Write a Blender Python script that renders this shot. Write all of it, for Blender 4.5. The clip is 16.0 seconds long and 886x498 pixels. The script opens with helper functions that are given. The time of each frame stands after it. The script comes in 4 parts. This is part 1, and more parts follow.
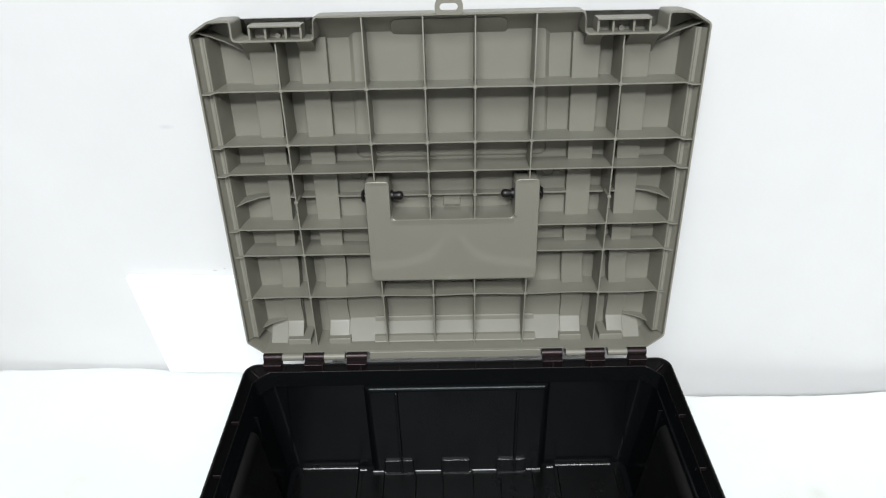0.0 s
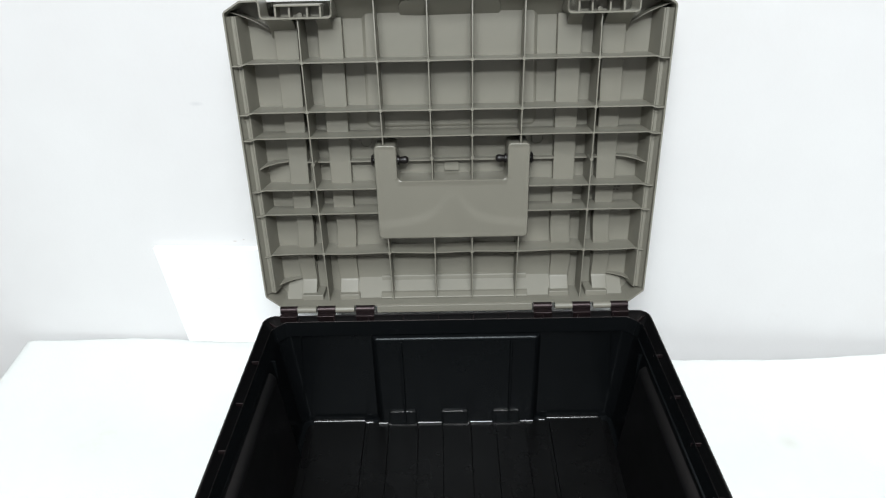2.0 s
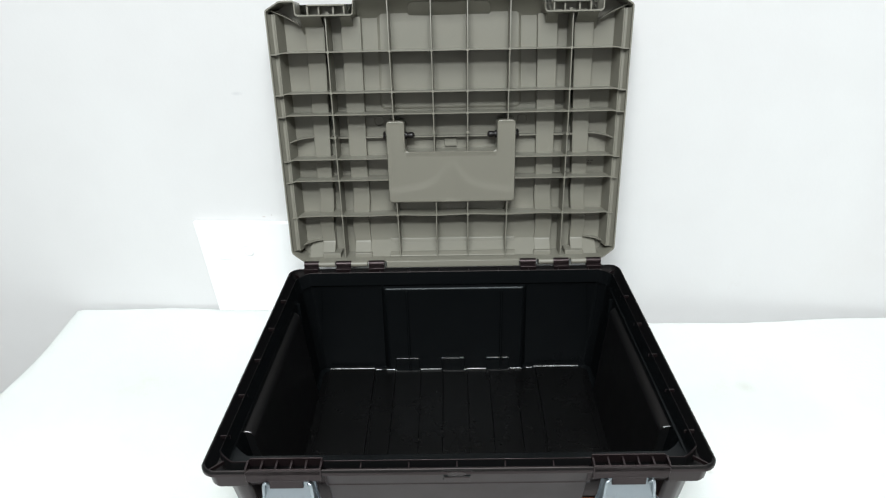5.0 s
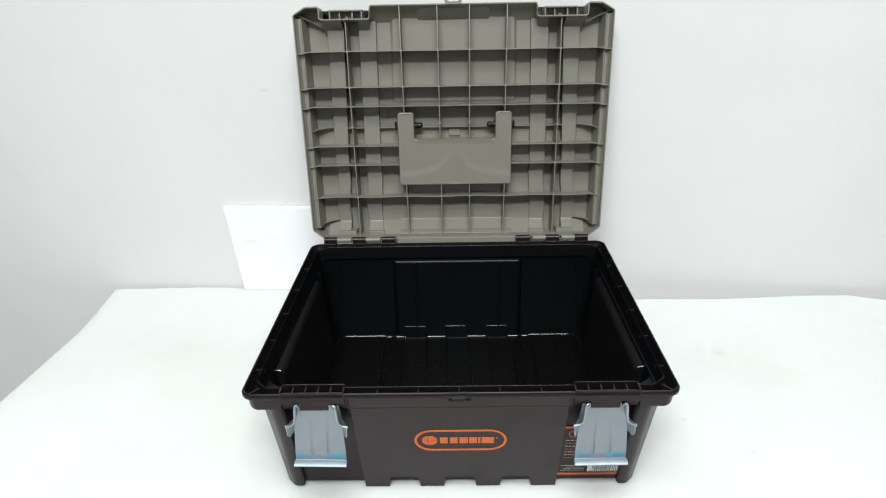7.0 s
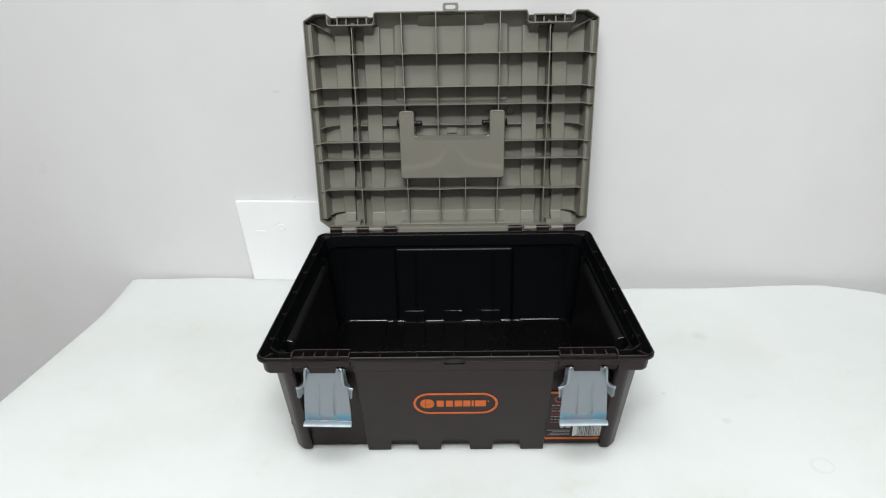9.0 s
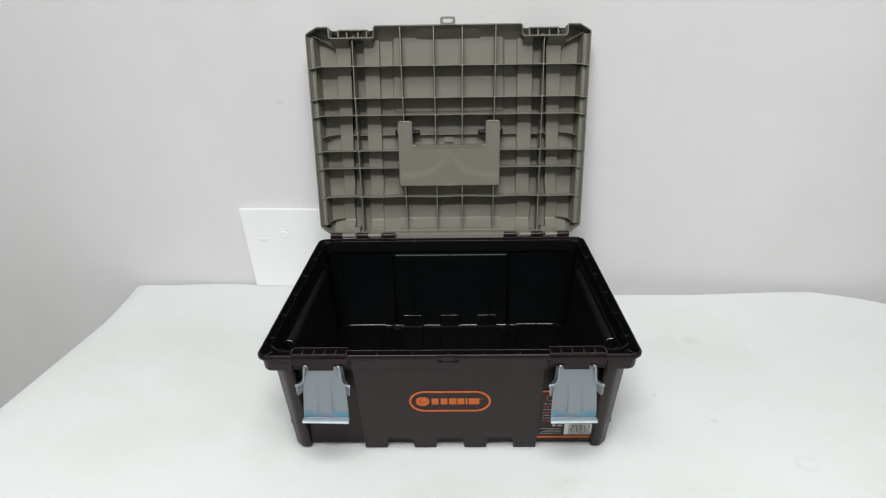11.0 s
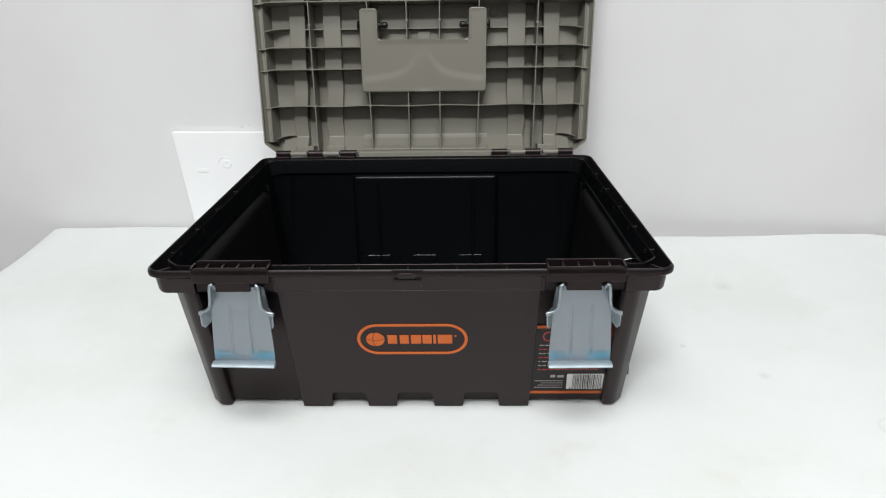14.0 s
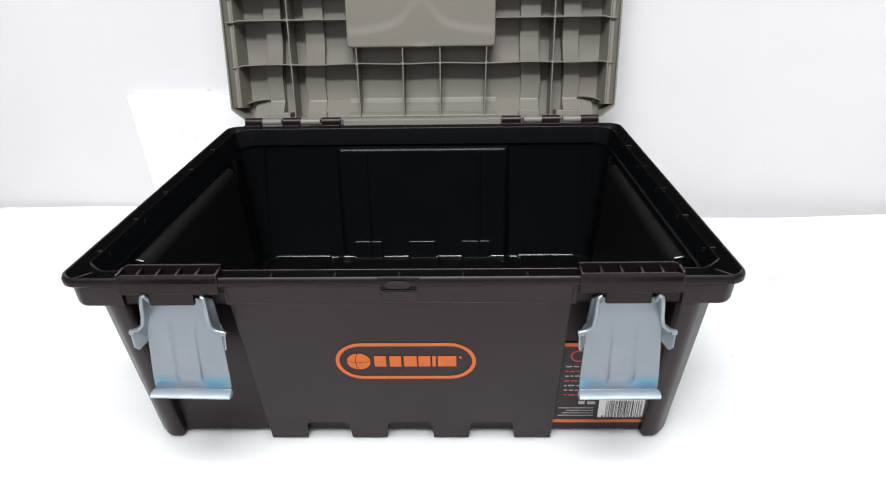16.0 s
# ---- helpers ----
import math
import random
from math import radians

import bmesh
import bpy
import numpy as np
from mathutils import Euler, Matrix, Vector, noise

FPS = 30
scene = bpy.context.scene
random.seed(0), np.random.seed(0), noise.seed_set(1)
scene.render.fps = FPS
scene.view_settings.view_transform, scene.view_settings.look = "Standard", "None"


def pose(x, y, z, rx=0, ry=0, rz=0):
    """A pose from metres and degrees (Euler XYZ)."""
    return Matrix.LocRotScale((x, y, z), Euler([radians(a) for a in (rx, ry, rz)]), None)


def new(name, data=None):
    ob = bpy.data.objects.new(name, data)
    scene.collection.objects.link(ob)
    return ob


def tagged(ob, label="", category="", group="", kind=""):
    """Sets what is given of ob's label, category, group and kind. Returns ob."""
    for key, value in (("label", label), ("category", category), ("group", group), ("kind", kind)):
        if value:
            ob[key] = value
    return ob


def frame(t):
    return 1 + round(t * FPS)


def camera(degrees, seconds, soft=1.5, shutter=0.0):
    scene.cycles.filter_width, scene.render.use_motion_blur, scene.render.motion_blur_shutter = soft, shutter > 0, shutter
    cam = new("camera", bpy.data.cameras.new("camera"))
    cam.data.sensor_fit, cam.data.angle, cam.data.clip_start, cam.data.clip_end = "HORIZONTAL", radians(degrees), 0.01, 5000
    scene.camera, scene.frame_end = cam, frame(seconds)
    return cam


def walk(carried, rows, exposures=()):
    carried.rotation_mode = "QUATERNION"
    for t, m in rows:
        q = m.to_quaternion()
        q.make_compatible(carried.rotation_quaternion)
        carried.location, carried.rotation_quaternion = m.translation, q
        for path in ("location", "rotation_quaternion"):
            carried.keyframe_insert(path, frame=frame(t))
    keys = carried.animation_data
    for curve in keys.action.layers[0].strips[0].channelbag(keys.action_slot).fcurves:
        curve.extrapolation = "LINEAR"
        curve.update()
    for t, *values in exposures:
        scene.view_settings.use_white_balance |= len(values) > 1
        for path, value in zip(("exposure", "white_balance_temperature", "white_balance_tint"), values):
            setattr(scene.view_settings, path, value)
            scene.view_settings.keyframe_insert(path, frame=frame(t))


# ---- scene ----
cam = camera(60.6, 16.0, soft=1.2)
METRES, START = 1.15, pose(0.0063, -0.2099, 0.7816, -5.234, 0.339, 1.464)
ROWS = [
    (0.0, 0.0, 0.0, 0.0, -0.6, -30.94, 1.0),
    (0.5, -0.003, -0.0238, -0.0082, -0.63, -30.2, 0.94),
    (1.0, -0.0043, -0.0506, -0.0199, -0.64, -29.32, 0.91),
    (1.5, -0.0044, -0.0802, -0.0275, -0.62, -28.45, 0.9),
    (2.0, -0.0034, -0.1107, -0.0357, -0.62, -27.54, 0.89),
    (2.5, -0.0039, -0.1415, -0.0424, -0.56, -26.7, 0.89),
    (3.0, -0.0041, -0.1754, -0.0504, -0.45, -25.67, 0.89),
    (3.5, -0.004, -0.2048, -0.0579, -0.42, -24.76, 0.88),
    (4.0, -0.0037, -0.2344, -0.0692, -0.42, -23.84, 0.85),
    (6.5, 0.0013, -0.386, -0.0973, 0.04, -21.25, 0.78),
    (7.0, -0.003, -0.4237, -0.1031, 0.05, -20.62, 0.77),
    (7.5, -0.004, -0.451, -0.1097, 0.11, -20.2, 0.75),
    (8.0, -0.0025, -0.4783, -0.1147, 0.18, -19.8, 0.75),
    (8.5, -0.001, -0.4991, -0.1166, 0.14, -19.5, 0.68),
    (9.0, 0.0012, -0.514, -0.1175, 0.15, -19.18, 0.64),
    (11.5, 0.0196, -0.5507, -0.1248, 0.55, -17.74, 0.61),
    (12.0, 0.0316, -0.526, -0.1557, 0.63, -17.56, 0.62),
    (12.5, 0.0411, -0.4881, -0.1986, 0.7, -17.26, 0.6),
    (13.0, 0.044, -0.4379, -0.2454, 0.7, -17.07, 0.6),
    (13.5, 0.0458, -0.4007, -0.2776, 0.72, -17.03, 0.56),
    (14.0, 0.0448, -0.3612, -0.3003, 0.66, -17.14, 0.47),
    (14.5, 0.0449, -0.3237, -0.312, 0.69, -17.51, 0.44),
    (15.0, 0.0444, -0.2862, -0.3174, 0.65, -18.15, 0.45),
    (15.5, 0.0435, -0.2513, -0.3202, 0.63, -18.92, 0.47),
    (16.0, 0.0419, -0.2149, -0.3213, 0.63, -19.85, 0.54),
]
EXPOSURES = [(0.0, 0.31, 6400, 9), (4.0, 0.31, 6380, 7.5), (6.5, 0.2, 6480, 6.5), (7.5, 0.1, 6500, 8), (9.0, -0.12, 6560, 9.5), (12.5, -0.24, 6620, 10.5), (14.0, -0.11, 6580, 11), (15.0, 0.03, 6500, 13), (15.5, 0.10, 6480, 14), (16.0, 0.29, 6480, 15)]
walk(cam, [(t, START @ pose(METRES * x, METRES * y, METRES * z, 90 + pitch, roll, yaw)) for t, x, y, z, yaw, pitch, roll in ROWS], EXPOSURES)

# ---- light: two rows of ceiling panels in a closed room ----
world = bpy.data.worlds.new("world")
world.use_nodes = True
world.node_tree.nodes["Background"].inputs[0].default_value = (0.9, 0.95, 1.0, 1)
world.node_tree.nodes["Background"].inputs[1].default_value = 0.02
scene.world = world


def ceiling_panel(x, y, sx, sy, watts):
    lamp = bpy.data.lights.new("ceiling_panel", "AREA")
    lamp.shape, lamp.size, lamp.size_y, lamp.energy, lamp.color = "RECTANGLE", sx, sy, watts, (0.955, 0.985, 0.995)
    new("ceiling_panel", lamp).matrix_world = pose(x, y, 2.32)


ceiling_panel(-0.04, -1.75, 1.3, 0.4, 86)
ceiling_panel(-0.04, -0.88, 1.3, 0.8, 40)


# ---- materials ----
def plain(name, colour, rough, spec=0.5, metal=0.0):
    m = bpy.data.materials.new(name)
    m.use_nodes = True
    n, l = m.node_tree.nodes, m.node_tree.links
    b = n["Principled BSDF"]
    b.inputs["Base Color"].default_value = (*colour, 1)
    b.inputs["Roughness"].default_value = rough
    b.inputs["Specular IOR Level"].default_value = spec
    b.inputs["Metallic"].default_value = metal
    return m, n, l, b


def noise_node(n, l, scale, detail=4.0, rough=0.6):
    co = n.new("ShaderNodeTexCoord")
    t = n.new("ShaderNodeTexNoise")
    t.inputs["Scale"].default_value, t.inputs["Detail"].default_value, t.inputs["Roughness"].default_value = scale, detail, rough
    l.new(co.outputs["Object"], t.inputs["Vector"])
    return t


def ramp(n, l, src, a, b, lo=0.35, hi=0.65):
    r = n.new("ShaderNodeMapRange")
    r.inputs["From Min"].default_value, r.inputs["From Max"].default_value = lo, hi
    r.inputs["To Min"].default_value, r.inputs["To Max"].default_value = a, b
    l.new(src, r.inputs["Value"])
    return r.outputs["Result"]


def mixed(n, l, fac, c1, c2):
    x = n.new("ShaderNodeMix")
    x.data_type = "RGBA"
    l.new(fac, x.inputs["Factor"])
    x.inputs["A"].default_value, x.inputs["B"].default_value = (*c1, 1), (*c2, 1)
    return x.outputs["Result"]


def surface(name, c1, c2, rough, spec=0.5, metal=0.0, big=6.0, fine=900.0, bump=0.1, depth=0.0003, rvar=0.06):
    """A surface with blotches at the scale big, and fine relief and gloss at the scale fine."""
    m, n, l, b = plain(name, c1, rough, spec, metal)
    t1, t2 = noise_node(n, l, big), noise_node(n, l, fine, 2.0)
    l.new(mixed(n, l, ramp(n, l, t1.outputs["Fac"], 0, 1), c1, c2), b.inputs["Base Color"])
    l.new(ramp(n, l, t1.outputs["Fac"], max(0.05, rough - rvar), rough + rvar), b.inputs["Roughness"])
    u = n.new("ShaderNodeBump")
    u.inputs["Strength"].default_value, u.inputs["Distance"].default_value = bump, depth
    l.new(t2.outputs["Fac"], u.inputs["Height"])
    l.new(u.outputs["Normal"], b.inputs["Normal"])
    return m


def stained(m, colour, scale, lo, hi, amount):
    """Sparse faint smudges over a surface's own colour."""
    n, l = m.node_tree.nodes, m.node_tree.links
    b = n["Principled BSDF"]
    old = b.inputs["Base Color"].links[0].from_socket
    t = noise_node(n, l, scale, 6.0, 0.7)
    x = n.new("ShaderNodeMix")
    x.data_type = "RGBA"
    l.new(ramp(n, l, t.outputs["Fac"], 0, amount, lo, hi), x.inputs["Factor"])
    l.new(old, x.inputs["A"])
    x.inputs["B"].default_value = (*colour, 1)
    l.new(x.outputs["Result"], b.inputs["Base Color"])
    return m


def smudge(m, place, size, colour, amount, ring=0.0):
    """One smeared mark, or a faint ring, at a place on a surface."""
    n, l = m.node_tree.nodes, m.node_tree.links
    b = n["Principled BSDF"]
    old = b.inputs["Base Color"].links[0].from_socket
    t = noise_node(n, l, 2.2 / max(size), 3.0)
    co, sub, div = n.new("ShaderNodeTexCoord"), n.new("ShaderNodeVectorMath"), n.new("ShaderNodeVectorMath")
    sub.operation, div.operation = "SUBTRACT", "DIVIDE"
    sub.inputs[1].default_value, div.inputs[1].default_value = place, size
    length = n.new("ShaderNodeVectorMath")
    length.operation = "LENGTH"
    l.new(co.outputs["Object"], sub.inputs[0])
    l.new(sub.outputs[0], div.inputs[0])
    l.new(div.outputs[0], length.inputs[0])
    off, mag, add = n.new("ShaderNodeMath"), n.new("ShaderNodeMath"), n.new("ShaderNodeMath")
    off.operation, mag.operation, add.operation = "SUBTRACT", "ABSOLUTE", "MULTIPLY_ADD"
    l.new(length.outputs["Value"], off.inputs[0])
    off.inputs[1].default_value = ring
    l.new(off.outputs[0], mag.inputs[0])
    l.new(t.outputs["Fac"], add.inputs[0])
    add.inputs[1].default_value = 0.9
    l.new(mag.outputs[0], add.inputs[2])
    x = n.new("ShaderNodeMix")
    x.data_type = "RGBA"
    l.new(ramp(n, l, add.outputs[0], amount, 0, 0.45, 1.05 if not ring else 0.75), x.inputs["Factor"])
    l.new(old, x.inputs["A"])
    x.inputs["B"].default_value = (*colour, 1)
    l.new(x.outputs["Result"], b.inputs["Base Color"])


M_WALL = surface("wall_paint", (0.725, 0.722, 0.725), (0.685, 0.677, 0.680), 0.75, 0.3, big=2.2, fine=160, bump=0.12, depth=0.001)
stained(M_WALL, (0.55, 0.50, 0.46), 7.0, 0.66, 0.80, 0.35)
stained(M_WALL, (0.62, 0.59, 0.57), 1.3, 0.52, 0.75, 0.3)
smudge(M_WALL, (-0.324, 0.0, 0.397), (0.016, 0.05, 0.006), (0.52, 0.52, 0.54), 0.5)
smudge(M_WALL, (-0.309, 0.0, 0.1935), (0.007, 0.05, 0.003), (0.36, 0.26, 0.22), 0.6)
smudge(M_WALL, (-0.296, 0.0, 0.1965), (0.003, 0.05, 0.002), (0.30, 0.22, 0.19), 0.6)
for x, z in ((0.050, 0.5512), (0.062, 0.5522), (0.074, 0.5550), (0.085, 0.5605), (0.095, 0.5675)):
    smudge(M_WALL, (x, 0.0, z), (0.011, 0.05, 0.0016 + 0.02 * (x - 0.05)), (0.50, 0.44, 0.43), 0.35)
# For unseen walls; colour lowered so little light bounces back
M_SIDE = surface("side_wall_low_bounce", (0.30, 0.29, 0.28), (0.27, 0.26, 0.25), 0.8, 0.3, big=2.2, fine=160)
M_MAT = surface("foam_white", (0.70, 0.72, 0.71), (0.67, 0.695, 0.68), 0.85, 0.2, big=5.0, fine=260, bump=0.25, depth=0.0012)
stained(M_MAT, (0.56, 0.51, 0.42), 9.0, 0.60, 0.78, 0.35)
stained(M_MAT, (0.60, 0.60, 0.54), 2.3, 0.50, 0.70, 0.35)
for place, size, ring, amount in (((0.503, 0.017, 0.0), 0.012, 1.2, 0.19), ((0.43, 0.355, 0.0), 0.030, 0.0, 0.30), ((0.328, 0.183, 0.0), 0.010, 0.0, 0.40), ((0.404, 0.115, 0.0), 0.014, 0.0, 0.28)):
    smudge(M_MAT, place, (size, size, 0.2), (0.44, 0.41, 0.36), amount, ring)
foam = M_MAT.node_tree.nodes["Principled BSDF"]
foam.inputs["Subsurface Weight"].default_value, foam.inputs["Subsurface Scale"].default_value = 0.6, 0.03
foam.inputs["Subsurface Radius"].default_value = (1.0, 1.0, 1.0)
M_BOARD = surface("board_white", (0.89, 0.895, 0.90), (0.87, 0.875, 0.88), 0.5, 0.4, big=9.0, fine=120, bump=0.1, depth=0.001)
M_TABLE = surface("table_laminate", (0.7, 0.69, 0.67), (0.66, 0.65, 0.63), 0.5)
M_FLOOR = surface("floor_tile", (0.3, 0.29, 0.28), (0.26, 0.25, 0.24), 0.5)
# Unseen ceiling, darkened for the same reason as the side walls
M_CEIL = surface("ceiling_low_bounce", (0.22, 0.22, 0.22), (0.20, 0.20, 0.20), 0.9)
M_GREY = surface("grey_plastic", (0.186, 0.177, 0.146), (0.173, 0.166, 0.137), 0.44, 0.5, big=14.0, fine=1400, bump=0.06, depth=0.0002)
M_SMOOTH = surface("grey_plastic_smooth", (0.186, 0.177, 0.146), (0.176, 0.168, 0.139), 0.30, 0.5, big=8.0, fine=1400, bump=0.004, depth=0.0001, rvar=0.02)
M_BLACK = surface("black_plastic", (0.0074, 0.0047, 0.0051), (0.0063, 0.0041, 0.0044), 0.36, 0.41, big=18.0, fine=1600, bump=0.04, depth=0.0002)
# Same plastic as outside; the interior's shade is put into colour and specular
M_SHADED = surface("black_plastic_shaded", (0.0038, 0.0044, 0.0049), (0.0033, 0.0038, 0.0043), 0.24, 0.12, big=18.0, fine=1600, bump=0.008, depth=0.0001, rvar=0.02)
# Satin finish, with the rim channel's shade put into a darker base
M_SATIN = surface("black_plastic_satin_shaded", (0.0035, 0.0038, 0.0041), (0.0030, 0.0033, 0.0036), 0.42, 0.30, big=18.0, fine=1600, bump=0.03, depth=0.0002, rvar=0.03)
for m, tint in ((M_BLACK, (1.0, 0.81, 0.83, 1)), (M_SHADED, (0.90, 0.97, 1.0, 1)), (M_SATIN, (1.0, 0.87, 0.85, 1))):
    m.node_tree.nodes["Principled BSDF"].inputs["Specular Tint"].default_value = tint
# Darkest copy of the plastic; the tub floor's shade is in its colour
M_PAD = surface("black_plastic_floor_shade", (0.0024, 0.0023, 0.0024), (0.0020, 0.0020, 0.0021), 0.28, 0.28, big=18.0, fine=1600, bump=0.008, depth=0.0001, rvar=0.02)
# Same plastic with specular raised, for highlights along edges and seams
M_GLOSS = surface("black_plastic_glint", (0.0046, 0.0038, 0.0036), (0.0038, 0.0033, 0.0032), 0.24, 1.0, big=18.0, fine=1600, bump=0.05, depth=0.0001)
M_PIN = surface("black_pin_plastic", (0.009, 0.007, 0.007), (0.007, 0.006, 0.006), 0.42, 0.4)
M_ZINC = surface("zinc_steel", (0.36, 0.40, 0.43), (0.31, 0.35, 0.38), 0.40, 0.5, 0.8, big=40.0, fine=700, bump=0.03, depth=0.0002, rvar=0.08)
M_DULL = surface("zinc_steel_dull", (0.40, 0.45, 0.48), (0.35, 0.40, 0.43), 0.60, 0.5, 0.75, big=40.0, fine=700, bump=0.03, depth=0.0002, rvar=0.06)


def tinted_zinc():
    """Zinc plate with bluish passivation stains on the swellings above its lower bend."""
    m, n, l, b = plain("zinc_steel_blued", (0.30, 0.33, 0.35), 0.26, 0.5, 0.85)
    co, sep = n.new("ShaderNodeTexCoord"), n.new("ShaderNodeSeparateXYZ")
    l.new(co.outputs["Object"], sep.inputs[0])
    t, t2 = noise_node(n, l, 38.0, 1.0), noise_node(n, l, 900.0, 2.0)

    def math_node(op, a, c, d=0.0):
        x = n.new("ShaderNodeMath")
        x.operation = op
        for k, val in enumerate((a, c, d)):
            if isinstance(val, float):
                x.inputs[k].default_value = val
            else:
                l.new(val, x.inputs[k])
        return x.outputs[0]

    ax = math_node("ABSOLUTE", sep.outputs["X"], 0.0)
    ax = math_node("ABSOLUTE", math_node("SUBTRACT", ax, 0.0195), 0.0)
    up = math_node("ABSOLUTE", math_node("ADD", sep.outputs["Z"], 0.0355), 0.0)
    far = math_node("MAXIMUM", math_node("MULTIPLY", ax, 0.42), up)
    far = math_node("MULTIPLY_ADD", t.outputs["Fac"], 0.0035, far)
    blue = mixed(n, l, ramp(n, l, far, 1, 0, 0.0030, 0.0085), (0.268, 0.296, 0.325), (0.13, 0.31, 0.41))
    pale = n.new("ShaderNodeMix")
    pale.data_type = "RGBA"
    l.new(ramp(n, l, t.outputs["Fac"], 0, 0.5, 0.5, 0.72), pale.inputs["Factor"])
    l.new(blue, pale.inputs["A"])
    pale.inputs["B"].default_value = (0.31, 0.325, 0.355, 1)
    l.new(pale.outputs["Result"], b.inputs["Base Color"])
    l.new(ramp(n, l, t.outputs["Fac"], 0.29, 0.37), b.inputs["Roughness"])
    u = n.new("ShaderNodeBump")
    u.inputs["Strength"].default_value, u.inputs["Distance"].default_value = 0.006, 0.0001
    l.new(t2.outputs["Fac"], u.inputs["Height"])
    l.new(u.outputs["Normal"], b.inputs["Normal"])
    return m


M_BLUED = tinted_zinc()
M_ORANGE = surface("orange_print", (0.60, 0.135, 0.028), (0.55, 0.12, 0.024), 0.5, 0.25, big=60.0)
M_LABEL = surface("label_black", (0.016, 0.012, 0.012), (0.013, 0.010, 0.010), 0.45, 0.35, big=60.0)
M_MARK = surface("grey_plastic_mark", (0.075, 0.068, 0.055), (0.06, 0.055, 0.045), 0.5, big=60.0)
M_PAPER = surface("label_white", (0.75, 0.74, 0.72), (0.70, 0.69, 0.67), 0.4, big=60.0)
M_INK = surface("label_grey_print", (0.40, 0.37, 0.36), (0.30, 0.27, 0.26), 0.4, big=60.0)
M_RED = surface("label_red_print", (0.50, 0.035, 0.03), (0.45, 0.03, 0.025), 0.4, big=60.0)
M_BAR = surface("label_bar_print", (0.03, 0.03, 0.03), (0.04, 0.035, 0.035), 0.4, big=60.0)


# ---- building helpers ----
def mesh_of(bm, name, mat, smooth=False):
    bmesh.ops.recalc_face_normals(bm, faces=bm.faces[:])
    me = bpy.data.meshes.new(name)
    bm.to_mesh(me)
    bm.free()
    me.materials.append(mat)
    if smooth:
        me.polygons.foreach_set("use_smooth", [True] * len(me.polygons))
        me.set_sharp_from_angle(angle=radians(46))
    return me


def part(name, bm, mat, parent, label="", m=None, smooth=True):
    ob = new(name, mesh_of(bm, name, mat, smooth))
    ob.parent = parent
    if m is not None:
        ob.matrix_basis = m
    if smooth:
        even = ob.modifiers.new("even_normals", "WEIGHTED_NORMAL")
        even.weight, even.keep_sharp = 100, True
    return tagged(ob, label)


def box(bm, x0, x1, y0, y1, z0, z1, bevel=0.0, seg=3):
    verts = bmesh.ops.create_cube(bm, size=1.0)["verts"]
    for v in verts:
        v.co = Vector((x0 + (v.co.x + 0.5) * (x1 - x0), y0 + (v.co.y + 0.5) * (y1 - y0), z0 + (v.co.z + 0.5) * (z1 - z0)))
    if bevel:
        edges = list({e for v in verts for e in v.link_edges})
        bmesh.ops.bevel(bm, geom=edges, offset=bevel, segments=seg, affect="EDGES", profile=0.5)
    return bm


def prism(bm, low, high, bevel=0.0):
    """A closed solid between two rings of the same number of points."""
    a, b = [bm.verts.new(p) for p in low], [bm.verts.new(p) for p in high]
    faces = [bm.faces.new(a[::-1]), bm.faces.new(b)]
    n = len(a)
    faces += [bm.faces.new((a[i], a[(i + 1) % n], b[(i + 1) % n], b[i])) for i in range(n)]
    if bevel:
        edges = list({e for f in faces for e in f.edges})
        bmesh.ops.bevel(bm, geom=edges, offset=bevel, segments=3, affect="EDGES", profile=0.5)
    return bm


def loft(bm, rings, cap_start=False, cap_end=False):
    rows = [[bm.verts.new(p) for p in ring] for ring in rings]
    for a, b in zip(rows, rows[1:]):
        for i in range(len(a)):
            j = (i + 1) % len(a)
            bm.faces.new((a[i], a[j], b[j], b[i]))
    if cap_start:
        bm.faces.new(rows[0][::-1])
    if cap_end:
        bm.faces.new(rows[-1])
    return bm


def offset_ring(points, d):
    """A closed ring, counter-clockwise, moved inwards by d."""
    out, n = [], len(points)
    for i in range(n):
        p0, p1, p2 = (Vector(points[k % n]) for k in (i - 1, i, i + 1))
        e1, e2 = (p1 - p0).normalized(), (p2 - p1).normalized()
        n1, n2 = Vector((-e1.y, e1.x)), Vector((-e2.y, e2.x))
        out.append(p1 + (n1 + n2) * (d / max(0.35, 1 + n1.dot(n2))))
    return out


def cyl(bm, p, q, r, seg=16, r2=None):
    p, q = Vector(p), Vector(q)
    m = Matrix.Translation((p + q) / 2) @ (q - p).to_track_quat("Z", "Y").to_matrix().to_4x4()
    bmesh.ops.create_cone(bm, cap_ends=True, segments=seg, radius1=r, radius2=r if r2 is None else r2, depth=(q - p).length, matrix=m)
    return bm


def stadium(cx, cy, hw, r, n=14):
    right = [(cx + hw - r + r * math.cos(a), cy + r * math.sin(a)) for a in np.linspace(-math.pi / 2, math.pi / 2, n)]
    left = [(cx - hw + r + r * math.cos(a), cy + r * math.sin(a)) for a in np.linspace(math.pi / 2, 3 * math.pi / 2, n)]
    return right + left


# ---- room ----
def structure(name, bm, mat, label, smooth=False, m=None):
    ob = new(name, mesh_of(bm, name, mat, smooth))
    if m is not None:
        ob.matrix_world = m
    return tagged(ob, label, name.split("_")[0], kind="structure")


